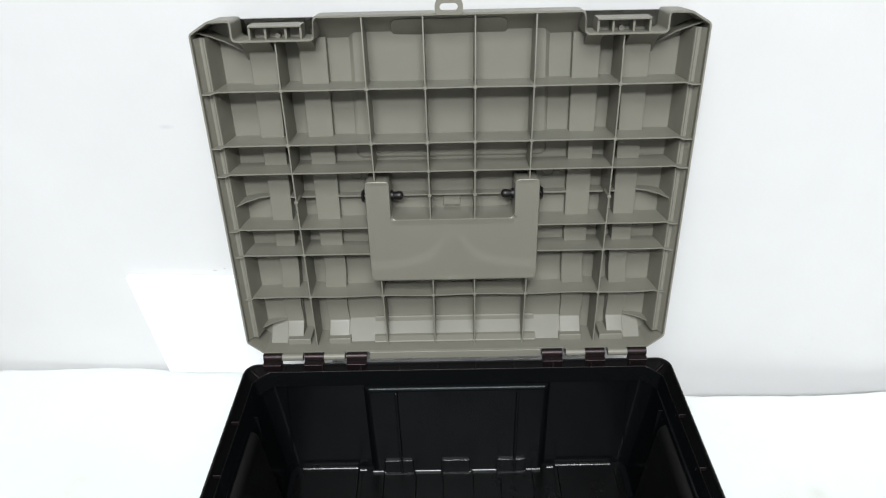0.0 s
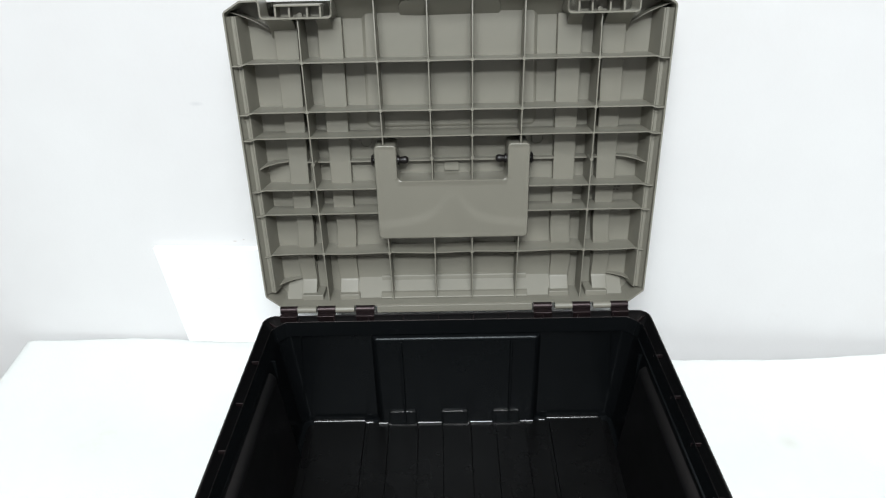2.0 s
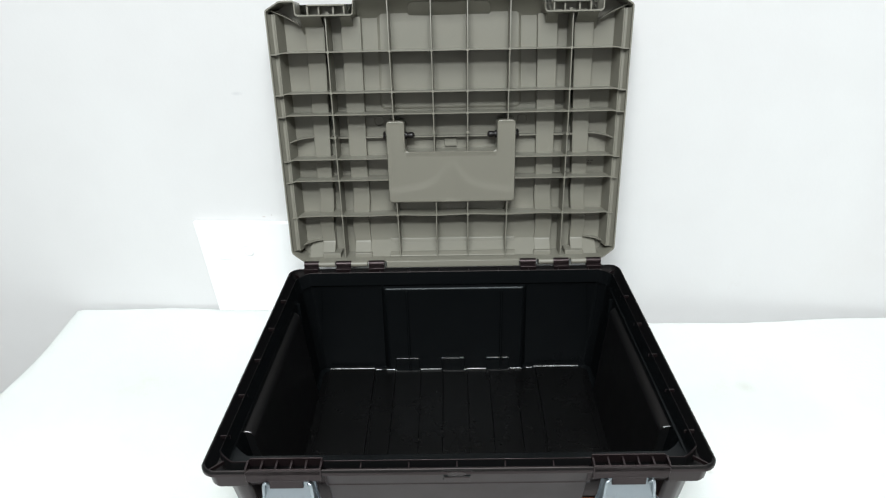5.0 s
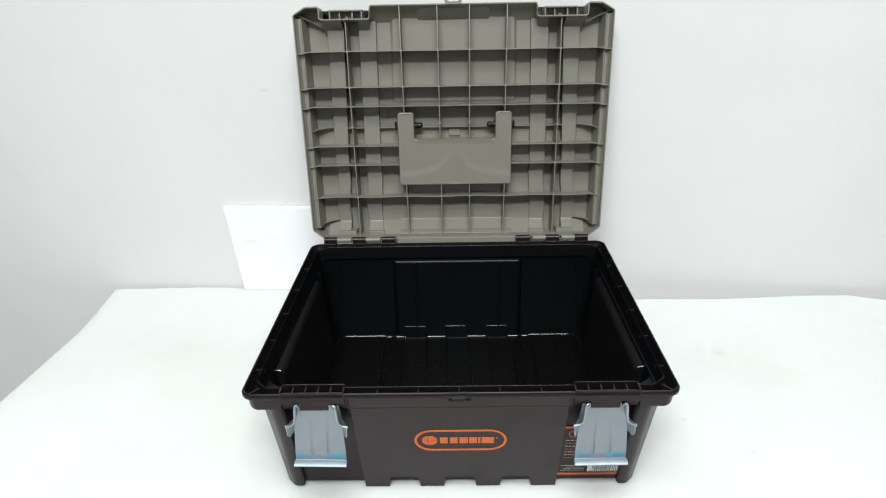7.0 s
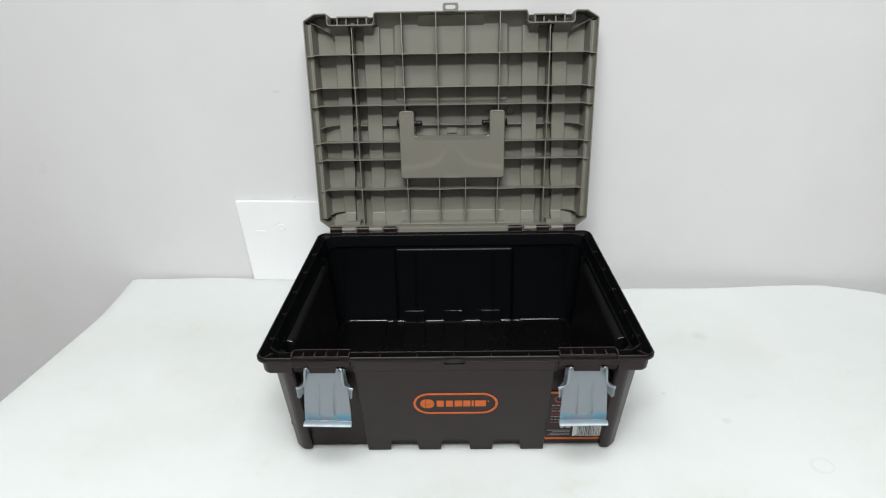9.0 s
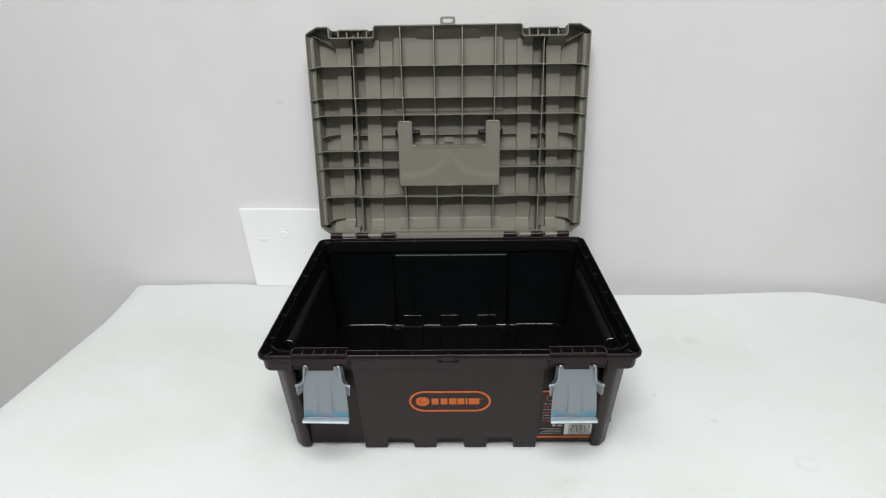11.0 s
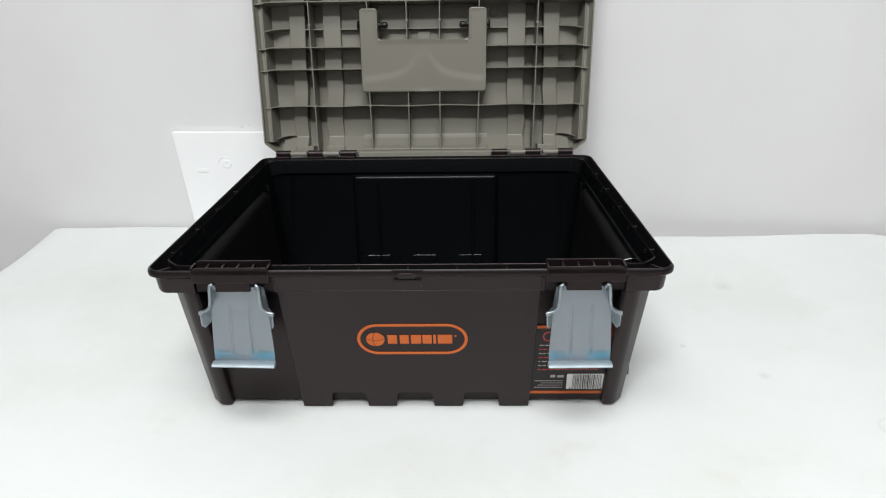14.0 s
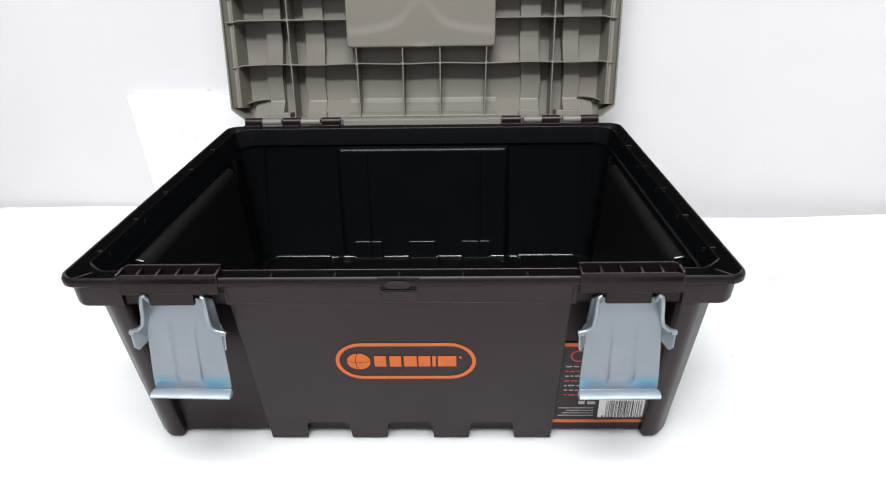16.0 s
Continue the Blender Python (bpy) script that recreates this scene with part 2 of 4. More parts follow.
WALL = pose(0, 0.542, 0, 0, 0, -2.0)
structure("wall_north", box(bmesh.new(), -2.6, 2.6, 0, 0.12, -0.75, 2.35), M_WALL, "white painted plaster wall with faint stains", m=WALL)
# Out of view from here on, added to close the room
structure("wall_south", box(bmesh.new(), -2.6, 2.6, -2.72, -2.6, -0.75, 2.35), M_SIDE, "unseen grey wall, darkened to cut bounced light")
structure("wall_west", box(bmesh.new(), -2.62, -2.5, -2.6, 0.8, -0.75, 2.35), M_SIDE, "unseen grey wall, darkened to cut bounced light")
structure("wall_east", box(bmesh.new(), 2.5, 2.62, -2.6, 0.8, -0.75, 2.35), M_SIDE, "unseen grey wall, darkened to cut bounced light")
structure("floor", box(bmesh.new(), -2.6, 2.6, -2.7, 0.9, -0.85, -0.75), M_FLOOR, "plain grey floor")
structure("ceiling", box(bmesh.new(), -2.6, 2.6, -2.7, 0.9, 2.35, 2.45), M_CEIL, "unseen grey ceiling, darkened to cut bounced light")


def table():
    top = new("table")
    tagged(top, "plain pale worktable under a white foam sheet", "table")
    top.location = (0.2, 0.0, -0.75)
    part("tabletop", box(bmesh.new(), -0.82, 0.66, -0.36, 0.27, 0.69, 0.724, 0.004), M_TABLE, top)
    for x in (-0.78, 0.58):
        for y in (-0.33, 0.20):
            part("leg", box(bmesh.new(), x, x + 0.05, y, y + 0.05, 0.0, 0.69, 0.003), M_TABLE, top)


table()


def foam_sheet():
    """A thick soft sheet whose rear edge curls up along the wall."""
    back_x = (-0.66, -0.5, -0.2, 0.1, 0.33, 0.45, 0.6, 0.7, 0.745, 0.79, 0.84)
    back_y = (0.555, 0.554, 0.540, 0.510, 0.485, 0.489, 0.496, 0.501, 0.495, 0.484, 0.462)
    bm = bmesh.new()
    nu, nv = 120, 60
    rng = random.Random(11)
    fuzz = [rng.uniform(-1, 1) for _ in range(nu + 1)]

    def point(i, j):
        u, r = i / nu, 1 - (1 - j / nv) ** 1.6
        x0 = -0.66 + 1.50 * u
        yb = float(np.interp(x0, back_x, back_y)) + 0.0006 * fuzz[i] + 0.002 * math.sin(x0 * 23)
        y = -0.38 + (yb + 0.38) * r
        left = -0.66 - 0.06 * max(0.0, (0.55 - y) / 0.4)
        right = 0.84 + 0.45 * max(0.0, (0.44 - y)) ** 0.6
        x = left + (right - left) * u
        k = min(max((y - yb + 0.15) / 0.15, 0.0), 1.0)
        z = float(np.interp(x0, (-0.66, -0.2, 0.2, 0.7, 0.84), (0.019, 0.023, 0.029, 0.028, 0.018))) * k * k * (1.6 - 0.6 * k)
        edge = min(i, nu - i, (nv - j) * 0.5 if j < nv else 0)
        return x, y, z - (0.004 if edge == 0 else 0.001 if edge <= 0.5 else 0.0)

    top = [[bm.verts.new(point(i, j)) for j in range(nv + 1)] for i in range(nu + 1)]
    low = [[bm.verts.new(v.co - Vector((0, 0, 0.022))) for v in row] for row in top]
    for i in range(nu):
        for j in range(nv):
            bm.faces.new((top[i][j], top[i + 1][j], top[i + 1][j + 1], top[i][j + 1]))
            bm.faces.new((low[i][j], low[i][j + 1], low[i + 1][j + 1], low[i + 1][j]))
        for j in (0, nv):
            bm.faces.new((top[i][j], top[i + 1][j], low[i + 1][j], low[i][j]))
    for j in range(nv):
        for i in (0, nu):
            bm.faces.new((top[i][j], top[i][j + 1], low[i][j + 1], low[i][j]))
    ob = new("foam_sheet", mesh_of(bm, "foam_sheet", M_MAT, True))
    tagged(ob, "white foam sheet laid over the table as a backdrop", "foam sheet")


foam_sheet()


def foam_board():
    board = new("foam_board")
    board.matrix_world = WALL @ pose(-0.30, -0.004, 0.0)
    tagged(board, "small white glossy board standing against the wall", "board")
    bm = prism(bmesh.new(), [(-0.104, -0.007, 0.002), (0.13, -0.007, 0.002), (0.13, 0.003, 0.002), (-0.104, 0.003, 0.002)],
               [(-0.124, -0.007, 0.187), (0.13, -0.007, 0.187), (0.13, 0.003, 0.187), (-0.124, 0.003, 0.187)], 0.0008)
    part("panel", bm, M_BOARD, board)
    part("tape_piece", box(bmesh.new(), -0.089, -0.070, -0.0080, -0.006, 0.120, 0.127, 0.0008), M_BOARD, board, "small clear tape piece")
    bm = bmesh.new()
    loft(bm, [[(-0.038 + r * math.cos(a), -0.0071 - h, 0.134 + 0.85 * r * math.sin(a)) for a in np.linspace(0, math.tau, 25)[:-1]] for r, h in ((0.0085, -0.0006), (0.0078, 0.0006), (0.0062, 0.0011), (0.0048, 0.0006), (0.0030, 0.0001))], True, True)
    rings = []
    for k in range(15):
        a, w = 1.1 + k * 2.5 / 14, 0.0013 * math.sin(math.pi * (k + 0.5) / 15)
        rings.append([(-0.039 + math.cos(a) * (0.0135 + w * math.cos(b)), -0.007 + w * math.sin(b) * 0.8, 0.135 + 0.85 * math.sin(a) * (0.0135 + w * math.cos(b))) for b in (0, 1.57, 3.14, 4.71)])
    loft(bm, rings, True, True)
    part("ring_dent", bm, M_BOARD, board, "round dimple with a raised rim")


foam_board()

# ---- toolbox ----
toolbox = new("toolbox")
tagged(toolbox, "open black plastic toolbox with grey ribbed lid standing on foam", "toolbox")
toolbox.matrix_world = pose(0.0025, 0.2, 0.0, 0, 0, 0.9)
HOME = pose(0, -0.2, 0)


RIM_X = 0.0006


def corner_ring(hf, hb, y0, y1, c, z, shift=0.0, recess=0.0, cut=0.0):
    """A ring with rounded corners, which cut flattens; recess sets its front back at the two latches."""
    def arc(x, y, t0):
        pts = [Vector((x + c * math.cos(t), y + c * math.sin(t))) for t in np.linspace(t0, t0 + math.pi / 2, 5)]
        return [tuple(p.lerp(pts[0].lerp(pts[-1], k / 4), cut)) for k, p in enumerate(pts)]

    edge = []
    for s in (-1, 1):
        edge += [(x, y0 + r) for x, r in ((s * 0.2065, 0.0), (s * 0.2055, recess), (s * 0.1305, recess), (s * 0.1295, 0.0))][::-s]
    ring = arc(-hf + c, y0 + c, math.pi) + edge + arc(hf - c, y0 + c, -math.pi / 2) + arc(hb - c, y1 - c, 0) + arc(-hb + c, y1 - c, math.pi / 2)
    return [(x + shift, y, z) for x, y in ring]


def rim(d, z, c=0.0125, recess=0.0):
    """The ring of the body at rim level, d inside its outer edge."""
    inner = d > 0.013
    return corner_ring(0.2515 - d, 0.2350 - d, -0.006 + d, 0.395 - d, 0.0160 if inner else max(c - 0.4 * d, 0.008), z, RIM_X, recess, 0.75 if inner else 0.25)


def ring_at(hf, hb, y0, y1, c, z, cut=0.0):
    return corner_ring(hf, hb, y0, y1, c, z, cut=cut)


def front(z, proud=0.0):
    """The y of the sloping front face at the height z."""
    return 0.048 - 0.285 * z - proud


def body():
    bm = bmesh.new()
    rings = [ring_at(0.2215, 0.213, front(0.004) + 0.009, 0.386, 0.014, 0.004), ring_at(0.2300, 0.2183, 0.0327, 0.386, 0.0155, 0.118), ring_at(0.2335, 0.2205, front(0.163) + 0.034, 0.386, 0.016, 0.163),
             rim(0.009, 0.163, recess=0.0005), rim(0.0075, 0.161, recess=0.002), rim(0.0065, 0.163, recess=0.003), rim(0.005, 0.177, recess=0.0045), rim(0.002, 0.179), rim(0.0002, 0.1805), rim(0, 0.184), rim(0.0008, 0.1862), rim(0.0018, 0.187),
             rim(0.003, 0.1865), rim(0.0036, 0.1815), rim(0.0085, 0.1710), rim(0.0133, 0.1700), rim(0.0136, 0.1864), rim(0.0142, 0.187), rim(0.0148, 0.1864),
             rim(0.0175, 0.168), ring_at(0.2325, 0.2165, 0.011, 0.381, 0.0160, 0.1675, 0.75), ring_at(0.2320, 0.2162, 0.0405, 0.3812, 0.0160, 0.1640, 0.75), ring_at(0.212, 0.2055, 0.060, 0.3855, 0.013, 0.024, 0.5), ring_at(0.209, 0.2035, 0.062, 0.3845, 0.009, 0.0185), ring_at(0.203, 0.198, 0.065, 0.377, 0.008, 0.0175)]
    loft(bm, rings, True, True)
    # the inner faces take darker copies of the plastic, shade put into colour
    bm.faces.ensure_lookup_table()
    # rim lip and channel, darkened by the satin copy
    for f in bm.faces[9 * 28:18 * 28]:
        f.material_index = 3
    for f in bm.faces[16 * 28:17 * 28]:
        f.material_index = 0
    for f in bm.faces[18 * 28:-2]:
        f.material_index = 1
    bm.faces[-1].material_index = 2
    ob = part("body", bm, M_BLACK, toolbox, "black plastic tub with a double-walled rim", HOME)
    ob.data.materials.append(M_SHADED)
    ob.data.materials.append(M_PAD)
    ob.data.materials.append(M_SATIN)
    return ob


tub = body()


def rim_ticks():
    """Small cross-webs in the channel of the rim."""
    for x in [-0.19 + 0.0423 * k for k in range(10)]:
        part("rim_web", box(bmesh.new(), x - 0.0007, x + 0.0007, 0.3815, 0.3912, 0.1795, 0.1850), M_BLACK, tub)
    for k in range(-2, 3):
        part("rim_web", box(bmesh.new(), 0.047 * k - 0.0006, 0.047 * k + 0.0006, -0.0022, 0.0078, 0.1800, 0.1848), M_BLACK, tub)
    for s in (-1, 1):
        for k in range(5):
            y = 0.05 + 0.066 * k
            h = 0.2492 - 0.0424 * y
            part("rim_web", box(bmesh.new(), s * (h - 0.0085) - 0.005, s * (h - 0.0085) + 0.005, y - 0.0006, y + 0.0006, 0.1795, 0.1835), M_BLACK, tub)
        for (x0, y0), (x1, y1) in (((0.2446, 0.0009), (0.2315, 0.0140)), ((0.2282, 0.3880), (0.2150, 0.3748))):
            k = 0.0005 if y0 < 0.1 else -0.0005
            ring = [(x0 - k, y0 - abs(k)), (x0 + k, y0 + abs(k)), (x1 + k, y1 + abs(k)), (x1 - k, y1 - abs(k))]
            part("rim_web", prism(bmesh.new(), [(s * x + RIM_X, y, 0.1790) for x, y in ring], [(s * x + RIM_X, y, 0.1830) for x, y in ring]), M_BLACK, tub)


rim_ticks()


def front_panel():
    """The proud middle of the front, whose lower edge runs out into four feet."""
    z1, notch, r = 0.1855, 0.0235, 0.004
    ring = [(-0.1230, 0.0004)]
    for a, b in ((-0.0895, -0.053), (-0.019, 0.019), (0.053, 0.0895)):
        ring += [(a - 0.0015, 0.0004)] + [(a + r - r * math.cos(t), notch - r + r * math.sin(t)) for t in np.linspace(0.0, math.pi / 2, 5)]
        ring += [(b - r + r * math.sin(t), notch - r + r * math.cos(t)) for t in np.linspace(0.0, math.pi / 2, 5)] + [(b + 0.0015, 0.0004)]
    ring += [(0.1230, 0.0004), (0.1275, z1), (-0.1275, z1)]
    bm = prism(bmesh.new(), [(x, front(z, 0.0008), z) for x, z in ring], [(x, front(z) + 0.0045, z) for x, z in ring], 0.0011)
    panel = part("front_panel", bm, M_BLACK, toolbox, "smooth black front panel with printed emblem", HOME)
    flank = [(-0.1225, 0.026), (0.1225, 0.026), (0.1250, 0.118), (0.1262, 0.1625), (-0.1262, 0.1625), (-0.1250, 0.118)]
    bm = prism(bmesh.new(), [(x, front(z) + 0.0040, z) for x, z in flank], [(x, front(z) + float(np.interp(z, (0.026, 0.118, 0.1625), (0.0115, 0.0190, 0.0345))), z) for x, z in flank])
    part("panel_backing", bm, M_BLACK, panel)
    bm = box(bmesh.new(), -0.1275, 0.1275, front(0.163, 0.0012), front(0.163) + 0.004, 0.1615, 0.1632, 0.0007)
    part("ledge", bm, M_BLACK, panel)
    for a, b in ((-0.1235, -0.0895), (-0.053, -0.019), (0.019, 0.053), (0.0895, 0.1235)):
        bm = prism(bmesh.new(), [(a + 0.003, front(0) + 0.003, 0.0), (b - 0.003, front(0) + 0.003, 0.0), (b - 0.003, 0.066, 0.0), (a + 0.003, 0.066, 0.0)],
                   [(a + 0.002, front(0.024) + 0.003, 0.024), (b - 0.002, front(0.024) + 0.003, 0.024), (b - 0.002, 0.06, 0.024), (a + 0.002, 0.06, 0.024)], 0.0015)
        part("foot", bm, M_BLACK, panel)
    # padlock notch under the rim, with a pad below it
    outer = [(-0.0148, 0.1742), (0.0148, 0.1742), (0.0150, 0.1866), (-0.0150, 0.1866)]
    hole = [(-0.0130, 0.1758), (0.0130, 0.1758), (0.0132, 0.1858), (-0.0132, 0.1858)]
    bm = bmesh.new()
    loft(bm, [[(x, front(z, p), z) for x, z in r] for r, p in ((outer, -0.001), (outer, 0.0012), (hole, 0.0016), (hole, -0.004))])
    part("catch_frame", bm, M_SATIN, panel)
    tongue = [(x, 0.1808 + y) for x, y in stadium(-0.0005, 0.0, 0.0092, 0.0034, 7)]
    part("catch_tongue", prism(bmesh.new(), [(x, front(z, 0.0022), z) for x, z in tongue], [(x, front(z) + 0.002, z) for x, z in tongue], 0.0006), M_BLACK, panel)
    # Dark plate in the hole's place, its shade put into the colour
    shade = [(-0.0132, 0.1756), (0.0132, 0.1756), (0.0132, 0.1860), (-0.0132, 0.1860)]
    part("catch_shade", prism(bmesh.new(), [(x, front(z, 0.0011), z) for x, z in shade], [(x, front(z) + 0.001, z) for x, z in shade]), M_SHADED, panel)
    pad = [(-0.0122, 0.1660), (0.0125, 0.1660), (0.0125, 0.1740), (-0.0122, 0.1740)]
    part("catch_pad", prism(bmesh.new(), [(x, front(z, 0.0017), z) for x, z in pad], [(x, front(z) + 0.002, z) for x, z in pad], 0.0004), M_BLACK, panel)
    mark = [(-0.0140, 0.1715), (-0.0128, 0.1706), (-0.0135, 0.1674)]
    part("catch_mark", prism(bmesh.new(), [(x, front(z, 0.0014), z) for x, z in mark], [(x, front(z), z) for x, z in mark]), M_LABEL, panel)
    return panel


panel = front_panel()


def corner_posts():
    for s, wide in ((-1, 0.0), (1, 0.0028)):
        low = [(0.202, front(0.0), 0.0), (0.2145, front(0), 0.0), (0.2262, front(0) + 0.013, 0.0), (0.2262, 0.09, 0.0), (0.202, 0.09, 0.0)]
        high = [(0.2045, front(0.163), 0.163), (0.2175 + wide, front(0.163), 0.163), (0.2345 + wide, front(0.163) + 0.018, 0.163), (0.2345 + wide, 0.05, 0.163), (0.2045, 0.04, 0.163)]
        bm = prism(bmesh.new(), [(s * x, y, z) for x, y, z in low], [(s * x, y, z) for x, y, z in high], 0.0045)
        part("corner_post", bm, M_BLACK, toolbox, "black corner post ending in a foot", HOME)


corner_posts()


def brackets():
    for s in (-1, 1):
        a, b = (0.131, 0.205) if s > 0 else (-0.205, -0.131)
        holder = part("latch_bracket", box(bmesh.new(), a, b, -0.0072, -0.0035, 0.1742, 0.1885, 0.001), M_BLACK, toolbox, "black ladder bracket above the latch", HOME)
        for y0, y1, top in ((0.006, 0.0076, 0.1925), (-0.0072, -0.0056, 0.1905)):
            side = [(0.131, 0.183), (0.2055, 0.183), (0.2055, top - 0.0055), (0.2045, top - 0.0030), (0.2025, top - 0.0010), (0.1995, top), (0.131, top)]
            part("rail", prism(bmesh.new(), [(s * x, y0, z) for x, z in side], [(s * x, y1, z) for x, z in side], 0.0004), M_BLACK, holder)
        part("apron", box(bmesh.new(), s * 0.1665 - 0.0165, s * 0.1665 + 0.0165, -0.0070, -0.003, 0.1655, 0.1755, 0.0006), M_BLACK, holder)
        for k in range(6):
            x = a + 0.0009 + (b - a - 0.0018) * k / 5
            part("web", box(bmesh.new(), x - 0.0009, x + 0.0009, -0.0062, 0.0068, 0.182, 0.1902), M_BLACK, holder)


brackets()


def inside():
    # floor strips and pads, with the tub's shade put into their colour
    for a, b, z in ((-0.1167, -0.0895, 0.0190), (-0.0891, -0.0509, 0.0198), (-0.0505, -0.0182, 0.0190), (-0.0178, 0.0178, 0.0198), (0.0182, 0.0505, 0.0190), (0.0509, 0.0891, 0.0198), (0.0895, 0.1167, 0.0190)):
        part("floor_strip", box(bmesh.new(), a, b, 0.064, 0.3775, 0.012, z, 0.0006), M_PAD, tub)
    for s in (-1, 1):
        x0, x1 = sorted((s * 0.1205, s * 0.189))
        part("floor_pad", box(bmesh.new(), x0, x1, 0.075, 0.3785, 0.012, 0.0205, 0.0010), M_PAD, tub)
    # back panel, pressed inwards, in the plastic darkened for the tub's shade
    bm = prism(bmesh.new(), [(-0.0985, 0.3745, 0.02), (0.0985, 0.3745, 0.02), (0.107, 0.3885, 0.02), (-0.107, 0.3885, 0.02)],
               [(-0.0995, 0.374, 0.1625), (0.0995, 0.374, 0.1625), (0.108, 0.3885, 0.1675), (-0.108, 0.3885, 0.1675)], 0.0035)
    part("back_panel", bm, M_SHADED, tub)
    for s in (-1, 1):
        part("back_panel_rib", box(bmesh.new(), s * 0.0675 - 0.0016, s * 0.0675 + 0.0016, 0.3700, 0.3765, 0.022, 0.1612, 0.0010), M_SHADED, tub)
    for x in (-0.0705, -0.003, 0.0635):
        part("back_tab", box(bmesh.new(), x - 0.0172, x + 0.0172, 0.372, 0.3775, 0.018, 0.0430, 0.0010), M_SHADED, tub)
        # thin strip added to carry the highlight of the tab's top edge
        part("tab_glint", box(bmesh.new(), x - 0.0160, x + 0.0160, 0.3718, 0.3775, 0.0424, 0.0437, 0.0006), M_GLOSS, tub)
    for s in (-1, 1):
        # long shoulder along each end wall
        bm = bmesh.new()
        rings = []
        for y, h in ((0.083, 0.2255), (0.322, 0.216)):
            prof = [(h + 0.012, 0.160)] + [(h + 0.0062 + 0.0118 * math.cos(a), 0.1482 + 0.0118 * math.sin(a)) for a in np.linspace(1.57, 3.30, 11)] + [(0.1985, 0.018), (h + 0.012, 0.018)]
            rings.append([(s * x, y, z) for x, z in prof])
        prism(bm, rings[0], rings[1])
        part("end_shoulder", bm, M_SATIN, tub)
        # bead added as the highlight on the shoulder's front end
        arc = [Vector((s * (0.2225 + 0.0125 * k), 0.0835, 0.1580 + 0.0016 * math.sin(1.57 * k))) for k in np.linspace(0, 1, 9)]
        bm = bmesh.new()
        loft(bm, [[p + Vector((s * 0.0011 * math.cos(b) * 0.4, 0.0011 * math.sin(b), 0.0011 * math.cos(b))) for b in np.linspace(0, math.tau, 9)[:-1]] for p in arc], True, True)
        part("shoulder_glint", bm, M_GLOSS, tub)
        # thin upright web at each rear corner
        bm = prism(bmesh.new(), [(s * 0.1975, 0.386, 0.05), (s * 0.1990, 0.386, 0.05), (s * 0.1990, 0.3825, 0.05), (s * 0.1975, 0.3825, 0.05)],
                   [(s * 0.1890, 0.386, 0.163), (s * 0.1908, 0.386, 0.163), (s * 0.1908, 0.3775, 0.163), (s * 0.1890, 0.3775, 0.163)])
        part("corner_web", bm, M_SHADED, tub)
        part("corner_web", box(bmesh.new(), min(s * 0.213, s * 0.222), max(s * 0.213, s * 0.222), 0.338, 0.3395, 0.12, 0.163, 0.0005), M_SHADED, tub)
    # rounded seam between the floor and the rear wall, specular raised for its glint
    for x0, x1, y in ((-0.190, -0.1225, 0.3812), (0.1185, 0.186, 0.3812), (-0.1195, -0.1115, 0.3780), (0.1075, 0.1155, 0.3780), (-0.103, -0.0905, 0.3735), (-0.0885, -0.0535, 0.3715), (-0.0515, -0.021, 0.3735), (-0.0185, 0.0155, 0.3715), (0.0175, 0.046, 0.3735), (0.048, 0.081, 0.3715), (0.083, 0.099, 0.3735)):
        r, y = 0.0023, y + 0.0018
        low = [(y - r + r * math.sin(a), 0.0180 + (0.003 if abs(x0 + x1) < 0.21 else 0) + r - r * math.cos(a)) for a in np.linspace(0, math.pi / 2, 7)]
        ring = low + [(y + 0.001, low[-1][1]), (y + 0.001, 0.012), (y - r, 0.012)]
        part("floor_seam", prism(bmesh.new(), [(x0, b, c) for b, c in ring], [(x1, b, c) for b, c in ring]), M_GLOSS, tub)


inside()


# ---- printed emblem and label on the front ----
SLOPE = math.degrees(math.atan(0.285))


def on_front(deep, lift=0.0):
    """The pose of a flat print whose local x runs along and y up the sloping front."""
    return pose(0, front(0) + deep, 0, 90 + SLOPE, 0, 0) @ pose(0, 0, lift)


def flat(bm, ring, t=0.0004):
    prism(bm, [(x, y, 0) for x, y in ring], [(x, y, t) for x, y in ring])
    return bm


